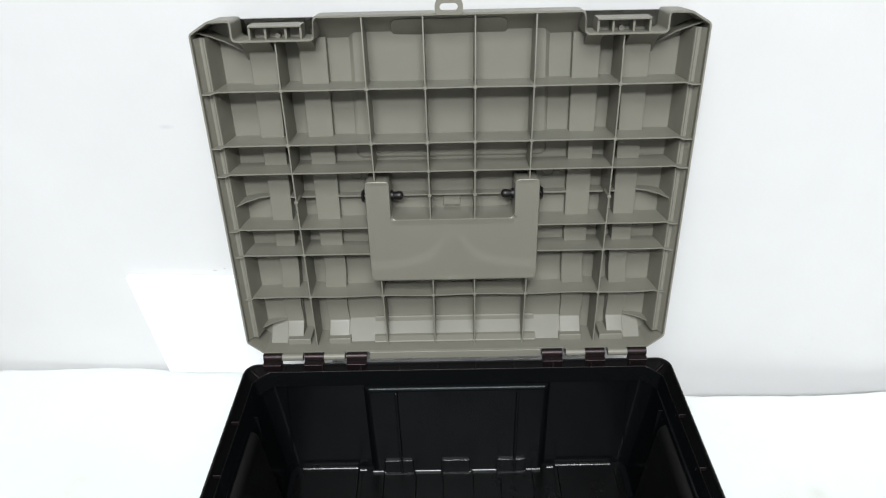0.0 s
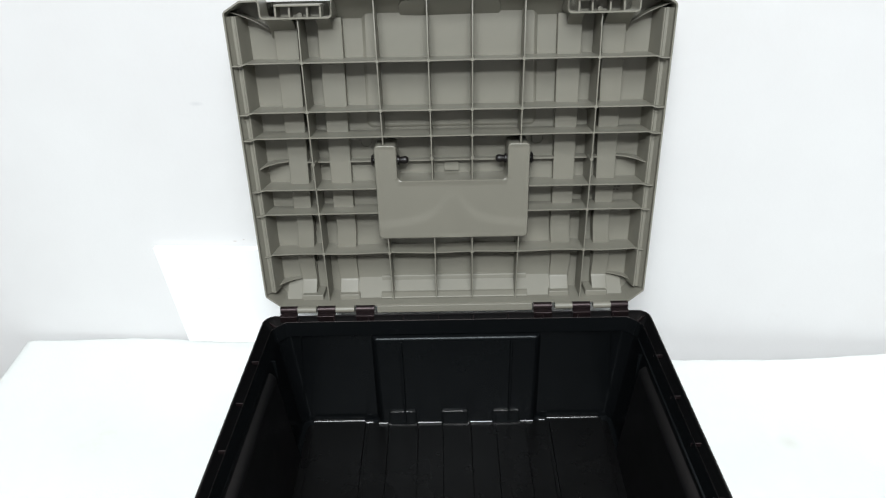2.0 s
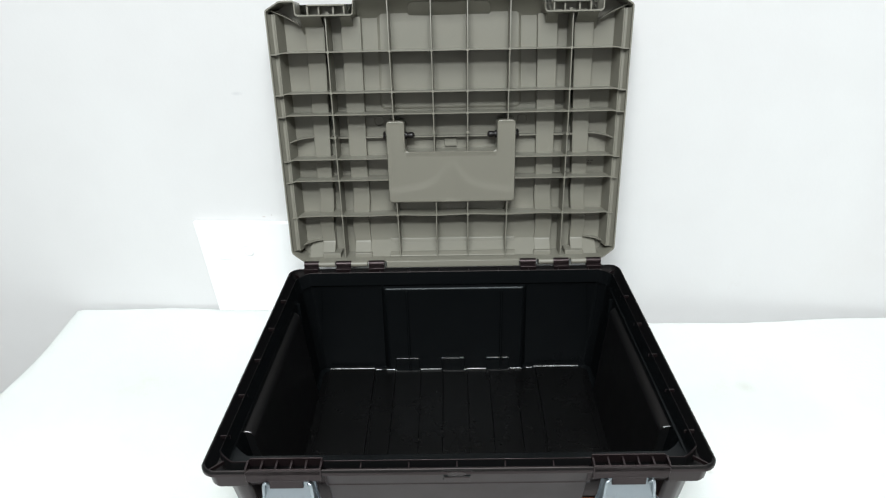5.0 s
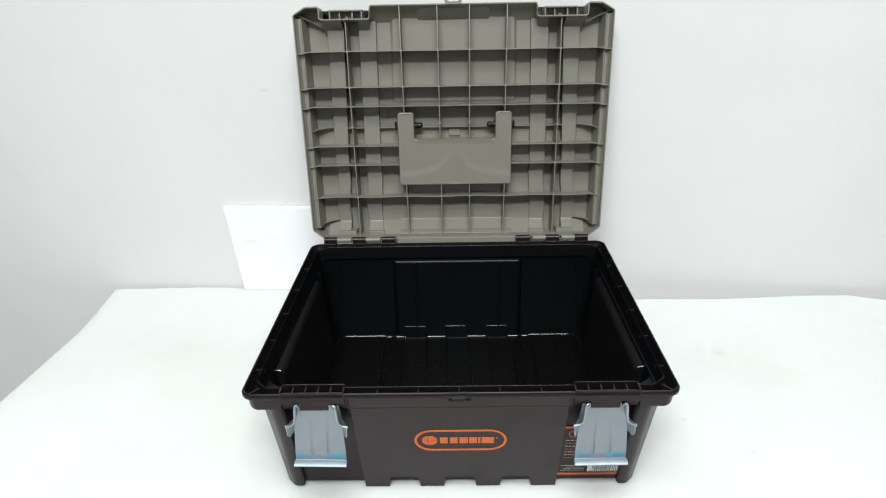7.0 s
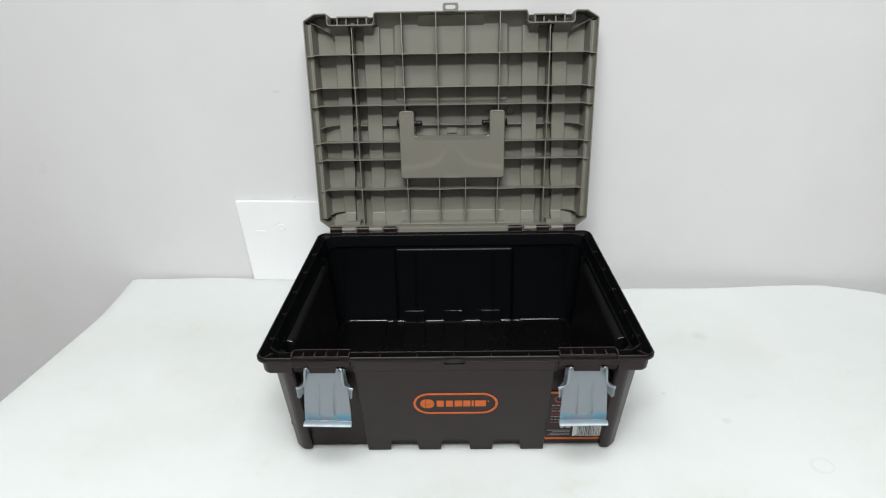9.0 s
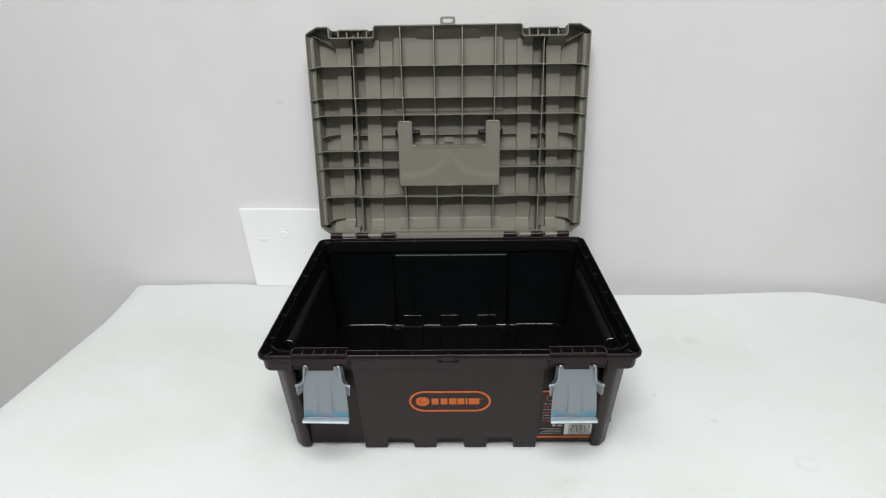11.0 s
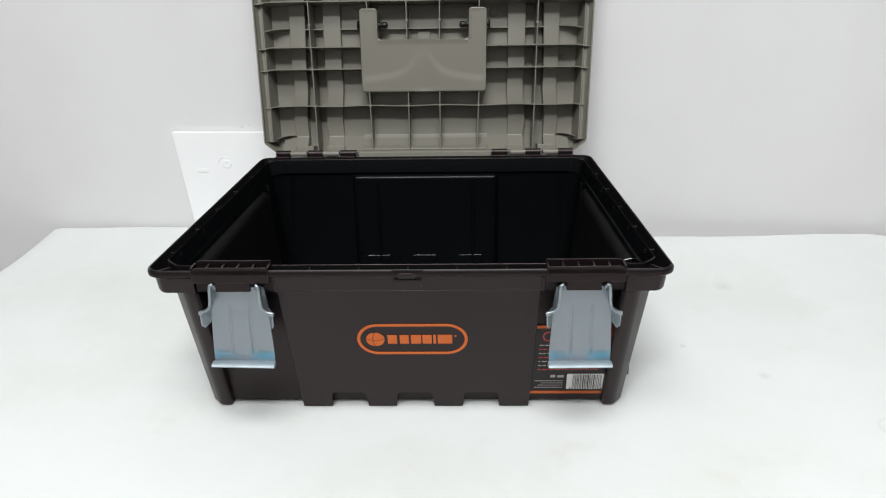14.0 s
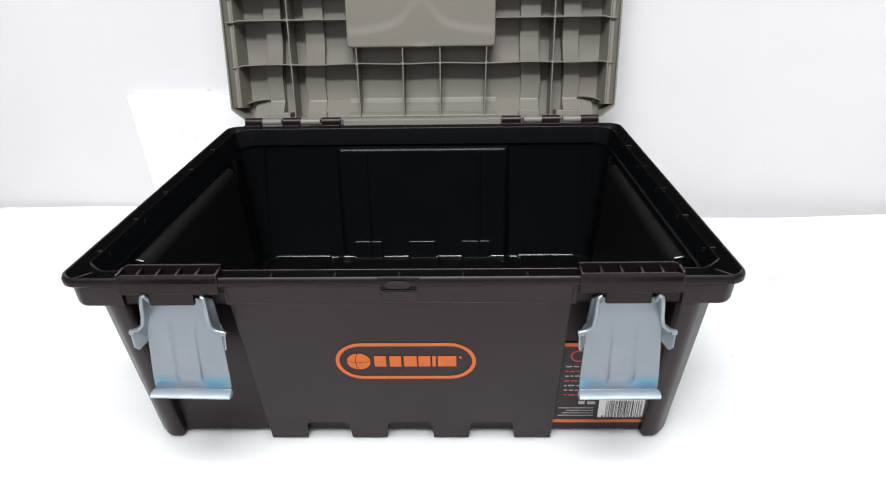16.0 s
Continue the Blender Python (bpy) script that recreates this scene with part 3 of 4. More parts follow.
def emblem():
    m = on_front(-0.0010)
    cy = 0.1038
    outer, inner = stadium(0.001, cy, 0.0560, 0.0212), stadium(0.001, cy, 0.0529, 0.0181)
    bm = bmesh.new()
    loft(bm, [[(x, y, z) for x, y in r] for r, z in ((outer, 0), (outer, 0.0004), (inner, 0.0004), (inner, 0))])
    part("emblem_ring", bm, M_ORANGE, panel, "orange rounded outline", m)
    bm = bmesh.new()
    cx, r = -0.0365, 0.0094
    def upright(y):
        return -0.0026 + 0.0022 * (y / r) ** 2

    def level(x):
        return -0.0012 + 0.0018 * (x / r) ** 2

    for sx in (-1, 1):
        for sy in (-1, 1):
            g = 0.00035
            seam = [(upright(y) + sx * g, y) for y in np.linspace(level(0) + sy * g, sy * r * 0.965, 6)]
            belt = [(x, level(x) + sy * g) for x in np.linspace(sx * r * 0.985, upright(0) + sx * g, 6)]
            t0, t1 = math.atan2(seam[-1][1], seam[-1][0]), math.atan2(belt[0][1], belt[0][0])
            t1 += math.tau if t1 - t0 > math.pi else 0
            turn = (t1 - t0 + math.pi) % math.tau - math.pi
            bow = [(r * math.cos(t0 + turn * k / 7), r * math.sin(t0 + turn * k / 7)) for k in range(1, 7)]
            flat(bm, [(cx + x, cy + y) for x, y in seam + bow + belt[:-1]])
    part("emblem_disc", bm, M_ORANGE, panel, "orange ball crossed by two curved seams", m)
    for a, b in ((-0.0240, -0.0146), (-0.0118, -0.0026), (-0.0004, 0.0098), (0.0112, 0.0206), (0.0222, 0.0250), (0.0266, 0.0412)):
        part("emblem_bar", flat(bmesh.new(), [(a, cy - 0.0060), (b, cy - 0.0060), (b, cy + 0.0060), (a, cy + 0.0060)]), M_ORANGE, panel, "", m)
    part("emblem_dot", flat(bmesh.new(), [(0.0445 + 0.0011 * math.cos(a), cy + 0.0045 + 0.0011 * math.sin(a)) for a in np.linspace(0, 5.6, 9)]), M_ORANGE, panel, "", m)


emblem()


def label():
    m = HOME @ pose(0, 0.0560, 0, 90 + math.degrees(math.atan(0.2032)), 0, 0)
    sheet = part("label", flat(bmesh.new(), [(0.122, 0.0135), (0.2105, 0.0135), (0.2105, 0.1095), (0.122, 0.1095)], 0.0006), M_LABEL, toolbox, "black label with orange edge and printed bars", m)
    up = pose(0, 0, 0.0006)

    def rect(name, x0, x1, y0, y1, mat, lift=0.0):
        x0, x1, y0, y1 = 0.122 + (x0 - 0.122) * 1.15, 0.122 + (x1 - 0.122) * 1.15, 0.0137 + (y0 - 0.0182) * 0.91, 0.0137 + (y1 - 0.0182) * 0.91
        part(name, flat(bmesh.new(), [(x0, y0), (x1, y0), (x1, y1), (x0, y1)], 0.0003), mat, sheet, "", pose(0, 0, 0.0006 + lift))

    rect("edge_stripe", 0.122, 0.198, 0.0182, 0.0222, M_ORANGE)
    rect("edge_stripe", 0.122, 0.199, 0.119, 0.1228, M_ORANGE)
    rect("red_block", 0.17, 0.199, 0.105, 0.1185, M_RED)
    rect("barcode_field", 0.158, 0.195, 0.0255, 0.0495, M_PAPER)
    rng = random.Random(4)
    x = 0.1635
    while x < 0.190:
        w = rng.choice((0.0004, 0.0007, 0.0011))
        rect("bar", x, x + w, 0.0285, 0.0485, M_BAR, 0.0003)
        x += w + rng.choice((0.0004, 0.0006, 0.0009))
    x = 0.1610
    while x < 0.1915:
        rect("digit_bar", x, x + 0.0013, 0.0262, 0.0279, M_BAR, 0.0003)
        x += 0.0024
    for k in range(4):
        rect("text_bar", 0.128 + 0.003 * (k % 3), 0.1545, 0.0277 + 0.0035 * k, 0.0285 + 0.0035 * k, M_INK)
    rect("mark", 0.1425, 0.147, 0.044, 0.048, M_INK)
    rect("mark", 0.149, 0.155, 0.044, 0.0475, M_INK)
    for k, mat in enumerate((M_RED, M_INK, M_INK, M_RED, M_INK, M_RED, M_INK)):
        x = 0.1305
        while x < 0.185:
            w = rng.uniform(0.0015, 0.005)
            rect("text_bar", x, x + w, 0.056 + 0.0062 * k, 0.0573 + 0.0062 * k, mat)
            x += w + 0.0013
    bm = bmesh.new()
    o, i = ([(0.141 + r * math.cos(a), 0.0945 + r * math.sin(a)) for a in np.linspace(0, math.tau, 17)[:-1]] for r in (0.0065, 0.0052))
    loft(bm, [[(x, y, z) for x, y in r] for r, z in ((o, 0), (o, 0.0003), (i, 0.0003), (i, 0))])
    part("print_ring", bm, M_RED, sheet, "", up)


label()


# ---- metal latches ----
def latch(x, lean, z):
    """A zinc latch hanging open from its hooks; local z up, y back, origin at its middle."""
    plate = part("latch", bmesh.new(), M_BLUED, toolbox, "zinc-plated steel latch hanging open", HOME @ pose(x, 0.003, z, 2, lean, 0))
    bm = bmesh.new()
    half = 0.0303
    us = [-half, -half + 0.001, -0.0275, -0.0258, -0.0240, -0.0222, -0.0200, -0.0178] + list(np.linspace(-0.0160, 0.0160, 33)) + [0.0178, 0.0200, 0.0222, 0.0240, 0.0258, 0.0275, half - 0.001, half]
    vs = [-0.0428, -0.0420, -0.0400, -0.0385, -0.0375, -0.036, -0.0345, -0.0325, -0.0305, -0.0290, -0.027, -0.024, -0.012, 0.0, 0.005, 0.008, 0.0105, 0.0125, 0.0145, 0.0165, 0.0185, 0.0205, 0.0225, 0.026, 0.030, 0.041]

    def deep(u, v):
        """Two raised ribs that flare out upwards, swellings below, and the bend of the lip."""
        c = 0.0098 + 0.0006 * math.sin((v + 0.03) * 30) + 0.0008 * max(0.0, (v - 0.006) / 0.013) ** 2
        rise = min(1.0, max(0.0, (v + 0.036) / 0.006)) * min(1.0, max(0.0, (0.023 - v) / 0.016))
        d = -0.0016 * rise * math.exp(-((abs(u) - c) / 0.0015) ** 2)
        d += 0.0003 * math.exp(-((v - 0.0165) / 0.0055) ** 2 - (u / 0.011) ** 4)
        if v < -0.0425:
            d -= 0.0045
        elif v > -0.0415:
            bump = math.exp(-((abs(u) - 0.0200) / 0.0075) ** 4) + 0.6 * math.exp(-(u / 0.0075) ** 4)
            d -= 0.0010 * bump * math.exp(-((v + 0.0345) / 0.0034) ** 2)
        return d

    grid = {}
    for t in (0, 1):
        for i, u in enumerate(us):
            for j, v in enumerate(vs):
                k = 1.0 - 0.07 * min(1.0, max(0.0, (v + 0.03) / 0.04)) - 0.09 * max(0.0, (v - 0.022) / 0.02)
                grid[i, j, t] = bm.verts.new((u * k, deep(u, v) + 0.0012 * t, v))
    for i in range(len(us) - 1):
        for j in range(len(vs) - 1):
            for t in (0, 1):
                bm.faces.new([grid[a, b, t] for a, b in ((i, j), (i + 1, j), (i + 1, j + 1), (i, j + 1))])
    n, k = len(us) - 1, len(vs) - 1
    for i in range(n):
        for j in (0, k):
            bm.faces.new((grid[i, j, 0], grid[i + 1, j, 0], grid[i + 1, j, 1], grid[i, j, 1]))
    for j in range(k):
        for i in (0, n):
            bm.faces.new((grid[i, j, 0], grid[i, j + 1, 0], grid[i, j + 1, 1], grid[i, j, 1]))
    plate.data = mesh_of(bm, "latch", M_BLUED, True)
    # rolled lower lip
    bm = bmesh.new()
    rings = []
    for u, r in ((-0.0316, 0.0015), (-0.0312, 0.0022), (0.0312, 0.0022), (0.0316, 0.0015)):
        rings.append([(u, -0.0055 + 2.4 * r * math.cos(a), -0.0436 + r * math.sin(a)) for a in np.linspace(0, math.tau, 17)[:-1]])
    loft(bm, rings, True, True)
    part("rolled_lip", bm, M_DULL, plate)
    for s in (-1, 1):
        # cheek folded forwards along each side, flaring to an ear at the pin and ending in a hook
        path = [(0.0196, -0.0060, 0.0415), (0.0200, -0.0085, 0.0455), (0.0213, -0.0100, 0.0478), (0.0226, -0.0106, 0.0474), (0.0233, -0.0110, 0.0440), (0.0236, -0.0112, 0.0385), (0.0239, -0.0112, 0.0310), (0.0252, -0.0115, 0.0240), (0.0290, -0.0118, 0.0202), (0.0350, -0.0120, 0.0188)]
        inner = [(0.0196, 0.0006, 0.0405), (0.0200, 0.0006, 0.0420), (0.0213, 0.0006, 0.0425), (0.0226, 0.0006, 0.0420), (0.0233, 0.0006, 0.0405), (0.0236, 0.0006, 0.0370), (0.0240, 0.0006, 0.0300), (0.0252, 0.0006, 0.0225), (0.0275, 0.0006, 0.0150), (0.0285, 0.0006, 0.0060)]
        ear_front = [(0.0350, -0.0120, 0.0185), (0.0345, -0.0115, 0.0040), (0.0325, -0.0090, 0.0005)]
        bm = bmesh.new()
        for row_a, row_b in ((path, inner), (ear_front, [(0.0285, 0.0006, 0.0185), (0.0285, 0.0006, 0.0060), (0.0285, 0.0006, 0.0030)])):
            rings = []
            for a, b in zip(row_a, row_b):
                a, b = Vector(a), Vector(b)
                t = Vector((0.0005, 0.0, 0.0))
                rings.append([a - t, a + t, b + t, b - t])
            loft(bm, rings, True, True)
        for v in bm.verts:
            v.co.x *= s
        part("ear", bm, M_ZINC, plate)
        bm = bmesh.new()
        rings = []
        for i, p in enumerate(path):
            q = Vector(path[min(i + 1, len(path) - 1)]) - Vector(path[max(i - 1, 0)])
            m = Matrix.Translation(p) @ q.to_track_quat("Z", "Y").to_matrix().to_4x4()
            rings.append([m @ Vector((0.0015 * math.cos(a), 0.0015 * math.sin(a), 0)) for a in np.linspace(0, math.tau, 15)[:-1]])
        loft(bm, rings, True, True)
        for v in bm.verts:
            v.co.x *= s
        part("cheek_edge", bm, M_ZINC, plate)
        part("pin", cyl(bmesh.new(), (s * 0.0320, -0.0110, 0.0175), (s * 0.0360, -0.0110, 0.0175), 0.0021, 12), M_ZINC, plate)
    return plate


latch(-0.1660, 1.5, 0.1262)
latch(0.1675, -0.5, 0.1250)

# ---- lid, hinged open; local x along, y up the lid, z out of its open side ----
LEAN = 77.75
lid_pose = HOME @ pose(-0.001, 0.41, 0.203, LEAN, 0, 0)
BACK, FLOOR = -0.045, -0.039
HALF = [(0.214, -0.014, 0.006), (0.2320, 0.0, 0.006), (0.2447, 0.335, 0.006), (0.2255, 0.3465, 0.006), (0.2037, 0.3470, 0.0046), (0.2030, 0.3284, 0.003), (0.1290, 0.3284, 0.003), (0.1282, 0.3485, 0.0046)]


def rounded_outline(corners, steps=4):
    """A closed ring whose corners (u, v, radius) are turned into arcs."""
    out, n = [], len(corners)
    for i in range(n):
        p0, p1, p2 = (Vector(corners[k % n][:2]) for k in (i - 1, i, i + 1))
        a, b = (p0 - p1).normalized(), (p2 - p1).normalized()
        r = corners[i][2] / math.tan(max(0.2, a.angle(b) / 2))
        q0, q2 = p1 + a * r, p1 + b * r
        for k in range(steps + 1):
            t = k / steps
            out.append(tuple(q0 * (1 - t) ** 2 + p1 * 2 * t * (1 - t) + q2 * t * t))
    return out


FRONT_COVE = [(0.3470, -0.0060), (0.3420, -0.0170), (0.3355, -0.0270), (0.3290, -0.0345), (0.3225, FLOOR - 0.001)]
OUTLINE = rounded_outline(HALF + [(-u, v, r) for u, v, r in HALF[::-1]])


def half_width(v):
    return 0.2320 + 0.0379 * v


def lid_shell():
    bm = bmesh.new()
    inner, back = offset_ring(OUTLINE, 0.0024), offset_ring(OUTLINE, 0.004)
    mid = offset_ring(OUTLINE, 0.0004)
    rings = [[(p[0], p[1], z) for p in r] for r, z in ((offset_ring(OUTLINE, 0.003), -0.0463), (offset_ring(OUTLINE, 0.0012), -0.042), (OUTLINE, -0.001), (mid, 0.0), (offset_ring(OUTLINE, 0.002), 0.0), (inner, -0.001), (back, BACK))]
    loft(bm, rings, True, True)
    return part("lid", bm, M_GREY, toolbox, "olive-grey ribbed plastic lid standing open", lid_pose)


lid = lid_shell()


def lid_lining():
    for s in (-1, 1):
        # stepped cove along each side
        rows = []
        for v in (0.002, 0.33):
            h = half_width(v) - 0.0022
            prof = [(h, -0.004), (h - 0.0040, -0.0108), (h - 0.0068, -0.0112), (h - 0.0080, -0.0098), (h - 0.0092, -0.0098), (h - 0.0102, -0.0115), (h - 0.0134, -0.0330), (h - 0.0152, FLOOR - 0.001), (h, FLOOR - 0.001)]
            rows.append([(s * u, v, w) for u, w in prof])
        part("side_cove", prism(bmesh.new(), rows[0], rows[1]), M_GREY, lid)
    # raised floors between the two deep channels that hold the long ribs
    middle = [(-0.1432, -0.0120), (0.1432, -0.0120), (0.1466, 0.3255), (0.1265, 0.3255), (0.1265, 0.3460), (-0.1265, 0.3460), (-0.1265, 0.3255), (-0.1466, 0.3255)]
    outer = [(0.1730, -0.0120), (0.2130, -0.0120), (0.2290, 0.0010), (0.2415, 0.3330), (0.2240, 0.3440), (0.2060, 0.3440), (0.2060, 0.3250), (0.1716, 0.3250)]
    for ring in (middle, outer, [(-u, v) for u, v in outer[::-1]]):
        part("inner_floor", prism(bmesh.new(), [(u, v, BACK - 0.0005) for u, v in ring], [(u, v, FLOOR) for u, v in ring]), M_GREY, lid)
    # sloping cove along the hinge side and the front
    for u0, u1 in ((-0.1425, 0.1425), (0.1735, 0.2090), (-0.2090, -0.1735)):
        side = [(-0.0125, -0.0175), (0.0074, -0.0374), (0.0098, FLOOR - 0.001), (-0.0125, FLOOR - 0.001)]
        part("end_cove", prism(bmesh.new(), [(u0, v, w) for v, w in side], [(u1, v, w) for v, w in side]), M_GREY, lid)
    for u0, u1, shift in ((-0.127, 0.127, 0.0), (0.131, 0.1465, -0.0200), (-0.1465, -0.131, -0.0200), (0.172, 0.201, -0.0200), (-0.201, -0.172, -0.0200)):
        side = [(v + shift, w) for v, w in FRONT_COVE] + [(0.3470 + shift, FLOOR - 0.001)]
        part("end_cove", prism(bmesh.new(), [(u0, v, w) for v, w in side], [(u1, v, w) for v, w in side]), M_GREY, lid)


lid_lining()


def rib_along(v, u0, u1, top=-0.0008, thick=0.0007, wave=0.0):
    """An upright web across the lid at v, from u0 to u1, with a slight dip and bend near the rim."""
    h = half_width(v) - 0.002
    n = max(4, int((u1 - u0) / 0.004))
    us = list(np.linspace(u0, u1, n))

    def crest(u):
        d = h - abs(u)
        return top - 0.0022 * math.exp(-((d - 0.013) / 0.004) ** 2)

    bm = bmesh.new()
    rows = []
    for u in us:
        s = wave * math.sin(u * 61) - (0.0022 * min(1.0, max(0.0, (abs(u) - h + 0.015) / 0.007)))
        c = crest(u)
        rows.append([(u, v + s - thick * 1.5, BACK - 0.001), (u, v + s - thick, c), (u, v + s + thick, c), (u, v + s + thick * 1.5, BACK - 0.001)])
    loft(bm, rows, True, True)
    part("rib", bm, M_GREY, lid)


def rib_up(u0, u1, v0, v1, top=-0.0008, thick=0.00065, bosses=()):
    bm = bmesh.new()
    rows = []
    for k in np.linspace(0, 1, 12):
        u, v = u0 + (u1 - u0) * k, v0 + (v1 - v0) * k
        rows.append([(u - thick * 1.6, v, BACK - 0.001), (u - thick, v, top), (u + thick, v, top), (u + thick * 1.6, v, BACK - 0.001)])
    loft(bm, rows, True, True)
    for b in bosses:
        u = u0 + (u1 - u0) * (b - v0) / (v1 - v0)
        cyl(bm, (u, b, -0.02), (u, b, -0.0002), 0.0021, 10)
    part("rib", bm, M_GREY, lid)


ROWS_V = (0.280, 0.2258, 0.1963, 0.1345, 0.1042, 0.0525)
for v in ROWS_V:
    h = half_width(v) - 0.002
    if v in (0.1345, 0.1042):
        rib_along(v, -h, -0.086)
        rib_along(v, 0.086, h)
    else:
        rib_along(v, -h, h, wave=0.0006 if v < 0.06 else 0.0001)
for s in (-1, 1):
    rib_up(s * 0.1555, s * 0.1645, -0.012, 0.312, bosses=(0.28, 0.2258, 0.1042, 0.0525, 0.165))
    rib_up(s * 0.1645, s * 0.1655, 0.3120, 0.3255, top=-0.0025)
    rib_up(s * 0.0755, s * 0.0785, -0.0125, 0.078, bosses=(0.0525,))
    rib_up(s * 0.0787, s * 0.0825, 0.1865, 0.346, bosses=(0.28, 0.2258))
    rib_up(s * 0.0222, s * 0.0225, -0.0125, 0.078, bosses=(0.0525,))
    rib_up(s * 0.0230, s * 0.0248, 0.144, 0.346, bosses=(0.28, 0.2258, 0.1963, 0.17))


def low_ribs():
    """The shallow webs at the height of the pivots, and the curved gussets in the corners."""
    for a, b in ((-0.172, -0.145), (-0.121, -0.09), (-0.0635, 0.0635), (0.09, 0.121), (0.145, 0.172)):
        bm = prism(bmesh.new(), [(a, 0.1600, BACK - 0.001), (b, 0.1600, BACK - 0.001), (b, 0.1607, -0.0285), (a, 0.1607, -0.0285)],
                   [(a, 0.1630, BACK - 0.001), (b, 0.1630, BACK - 0.001), (b, 0.1622, -0.0285), (a, 0.1622, -0.0285)])
        part("low_rib", bm, M_GREY, lid)
    for s in (-1, 1):
        for pts in ([(0.236, 0.157, -0.011), (0.226, 0.1575, -0.011), (0.217, 0.1605, -0.017), (0.205, 0.1625, -0.0245), (0.193, 0.163, -0.0285)],
                    [(0.2410, 0.3355, -0.004), (0.2290, 0.3305, -0.012), (0.2180, 0.3250, -0.020), (0.2070, 0.3178, -0.026), (0.1965, 0.3110, -0.032)],
                    [(0.2300, 0.0005, -0.006), (0.2240, 0.0035, -0.012), (0.2170, 0.0070, -0.018), (0.2090, 0.0095, -0.023), (0.2000, 0.0108, -0.029), (0.1890, 0.0110, -0.036)]):
            rows = [[(s * u, v - 0.0009, BACK - 0.001), (s * u, v - 0.0006, w), (s * u, v + 0.0006, w), (s * u, v + 0.0009, BACK - 0.001)] for u, v, w in pts]
            part("gusset", loft(bmesh.new(), rows, True, True), M_GREY, lid)


low_ribs()


def lid_reliefs():
    """The pressed strips, pads and plates on the inner skin."""
    for s in (-1, 1):
        for a0, a1, b0, b1 in ((0.1195, 0.1203, 0.1434, 0.1489), (0.1722, 0.1700, 0.1916, 0.1980)):
            rows = []
            for v, w in ((-0.0122, -0.0165), (0.0074, -0.0336), (0.0086, -0.0344), (0.0100, -0.0348), (0.03, -0.0330), (0.045, -0.0312), (0.06, -0.0300), (0.075, -0.0295), (0.09, -0.0300), (0.105, -0.0295), (0.20, -0.0295), (0.3255, -0.0295)):
                k = v / 0.335
                a, b = a0 + (a1 - a0) * k, b0 + (b1 - b0) * k
                sway = 0.0022 * math.sin((v - 0.008) / 0.094 * math.tau) if 0.008 < v < 0.102 else 0.0
                a, b = a + sway * 0.6, b + sway
                rows.append([(s * a, v, BACK - 0.0008), (s * (a + 0.0006), v, w - 0.0008), (s * (a + 0.0016), v, w), (s * (b - 0.0016), v, w), (s * (b - 0.0006), v, w - 0.0008), (s * b, v, BACK - 0.0008)])
            part("strip", loft(bmesh.new(), rows, True, True), M_GREY, lid)
        for a, b in ((0.1178, 0.1428), (0.1632, 0.1895)):
            part("hinge_pad", box(bmesh.new(), min(s * a, s * b), max(s * a, s * b), -0.0125, -0.0048, BACK, -0.0155, 0.001), M_GREY, lid)
    ring = lambda hu, v0, v1, r: [(cu + r * math.cos(t), cv + r * math.sin(t)) for cu, cv, t0 in ((hu - r, v0 + r, -math.pi / 2), (hu - r, v1 - r, 0), (-hu + r, v1 - r, math.pi / 2), (-hu + r, v0 + r, math.pi)) for t in np.linspace(t0, t0 + math.pi / 2, 5)]
    low, high = ring(0.1, 0.1990, 0.3330, 0.008), ring(0.095, 0.2040, 0.3300, 0.006)
    part("plate", prism(bmesh.new(), [(u, v, FLOOR - 0.001) for u, v in low], [(u, v, -0.0345) for u, v in high]), M_GREY, lid)
    # a raised oblong on the sloping front cove
    cove_v, cove_w = zip(*FRONT_COVE[::-1])
    low, high = ring(0.058, 0.3215, 0.3440, 0.0085), ring(0.0560, 0.3232, 0.3425, 0.0075)
    part("oblong", prism(bmesh.new(), [(u, v, float(np.interp(v, cove_v, cove_w)) - 0.004) for u, v in low], [(u, v, float(np.interp(v, cove_v, cove_w)) + 0.0022) for u, v in high]), M_GREY, lid)

    # raised middle of the slope at the hinge side
    prof = [(-0.0110, -0.0150), (-0.0092, -0.0152), (-0.0056, -0.0215), (-0.0046, -0.0275), (-0.0015, -0.0345), (0.0104, -0.0362), (0.0114, -0.0368), (0.0120, FLOOR - 0.001), (-0.0110, FLOOR - 0.001)]
    part("foot_plate", prism(bmesh.new(), [(-0.091, v, w) for v, w in prof], [(0.091, v, w) for v, w in prof], 0.0006), M_GREY, lid)
    for u in (-0.1015, 0.1015):
        rows = []
        for k in range(21):
            a = k * math.tau / 20
            rows.append([(u + (0.0066 + 0.0005 * math.cos(b)) * math.cos(a), 0.1835 + (0.0066 + 0.0005 * math.cos(b)) * math.sin(a), FLOOR + 0.0009 * math.sin(b)) for b in (0, 1.57, 3.14, 4.71)])
        part("mould_ring", loft(bmesh.new(), rows), M_GREY, lid)
    # unreadable moulded mark, as small bars whose darker grey holds its shade
    for k, (u, v, w) in enumerate(((0.1920, 0.1215, 0.0030), (0.1960, 0.1212, 0.0022), (0.2000, 0.1216, 0.0036), (0.1935, 0.1178, 0.0040), (0.1990, 0.1176, 0.0026))):
        part("moulded_bar", box(bmesh.new(), u, u + w, v, v + 0.0014, FLOOR - 0.001, FLOOR + 0.0006), M_MARK, lid)
    part("small_pad", box(bmesh.new(), -0.0095, 0.0085, 0.1465, 0.1585, FLOOR - 0.001, -0.0358, 0.0009), M_GREY, lid)


lid_reliefs()


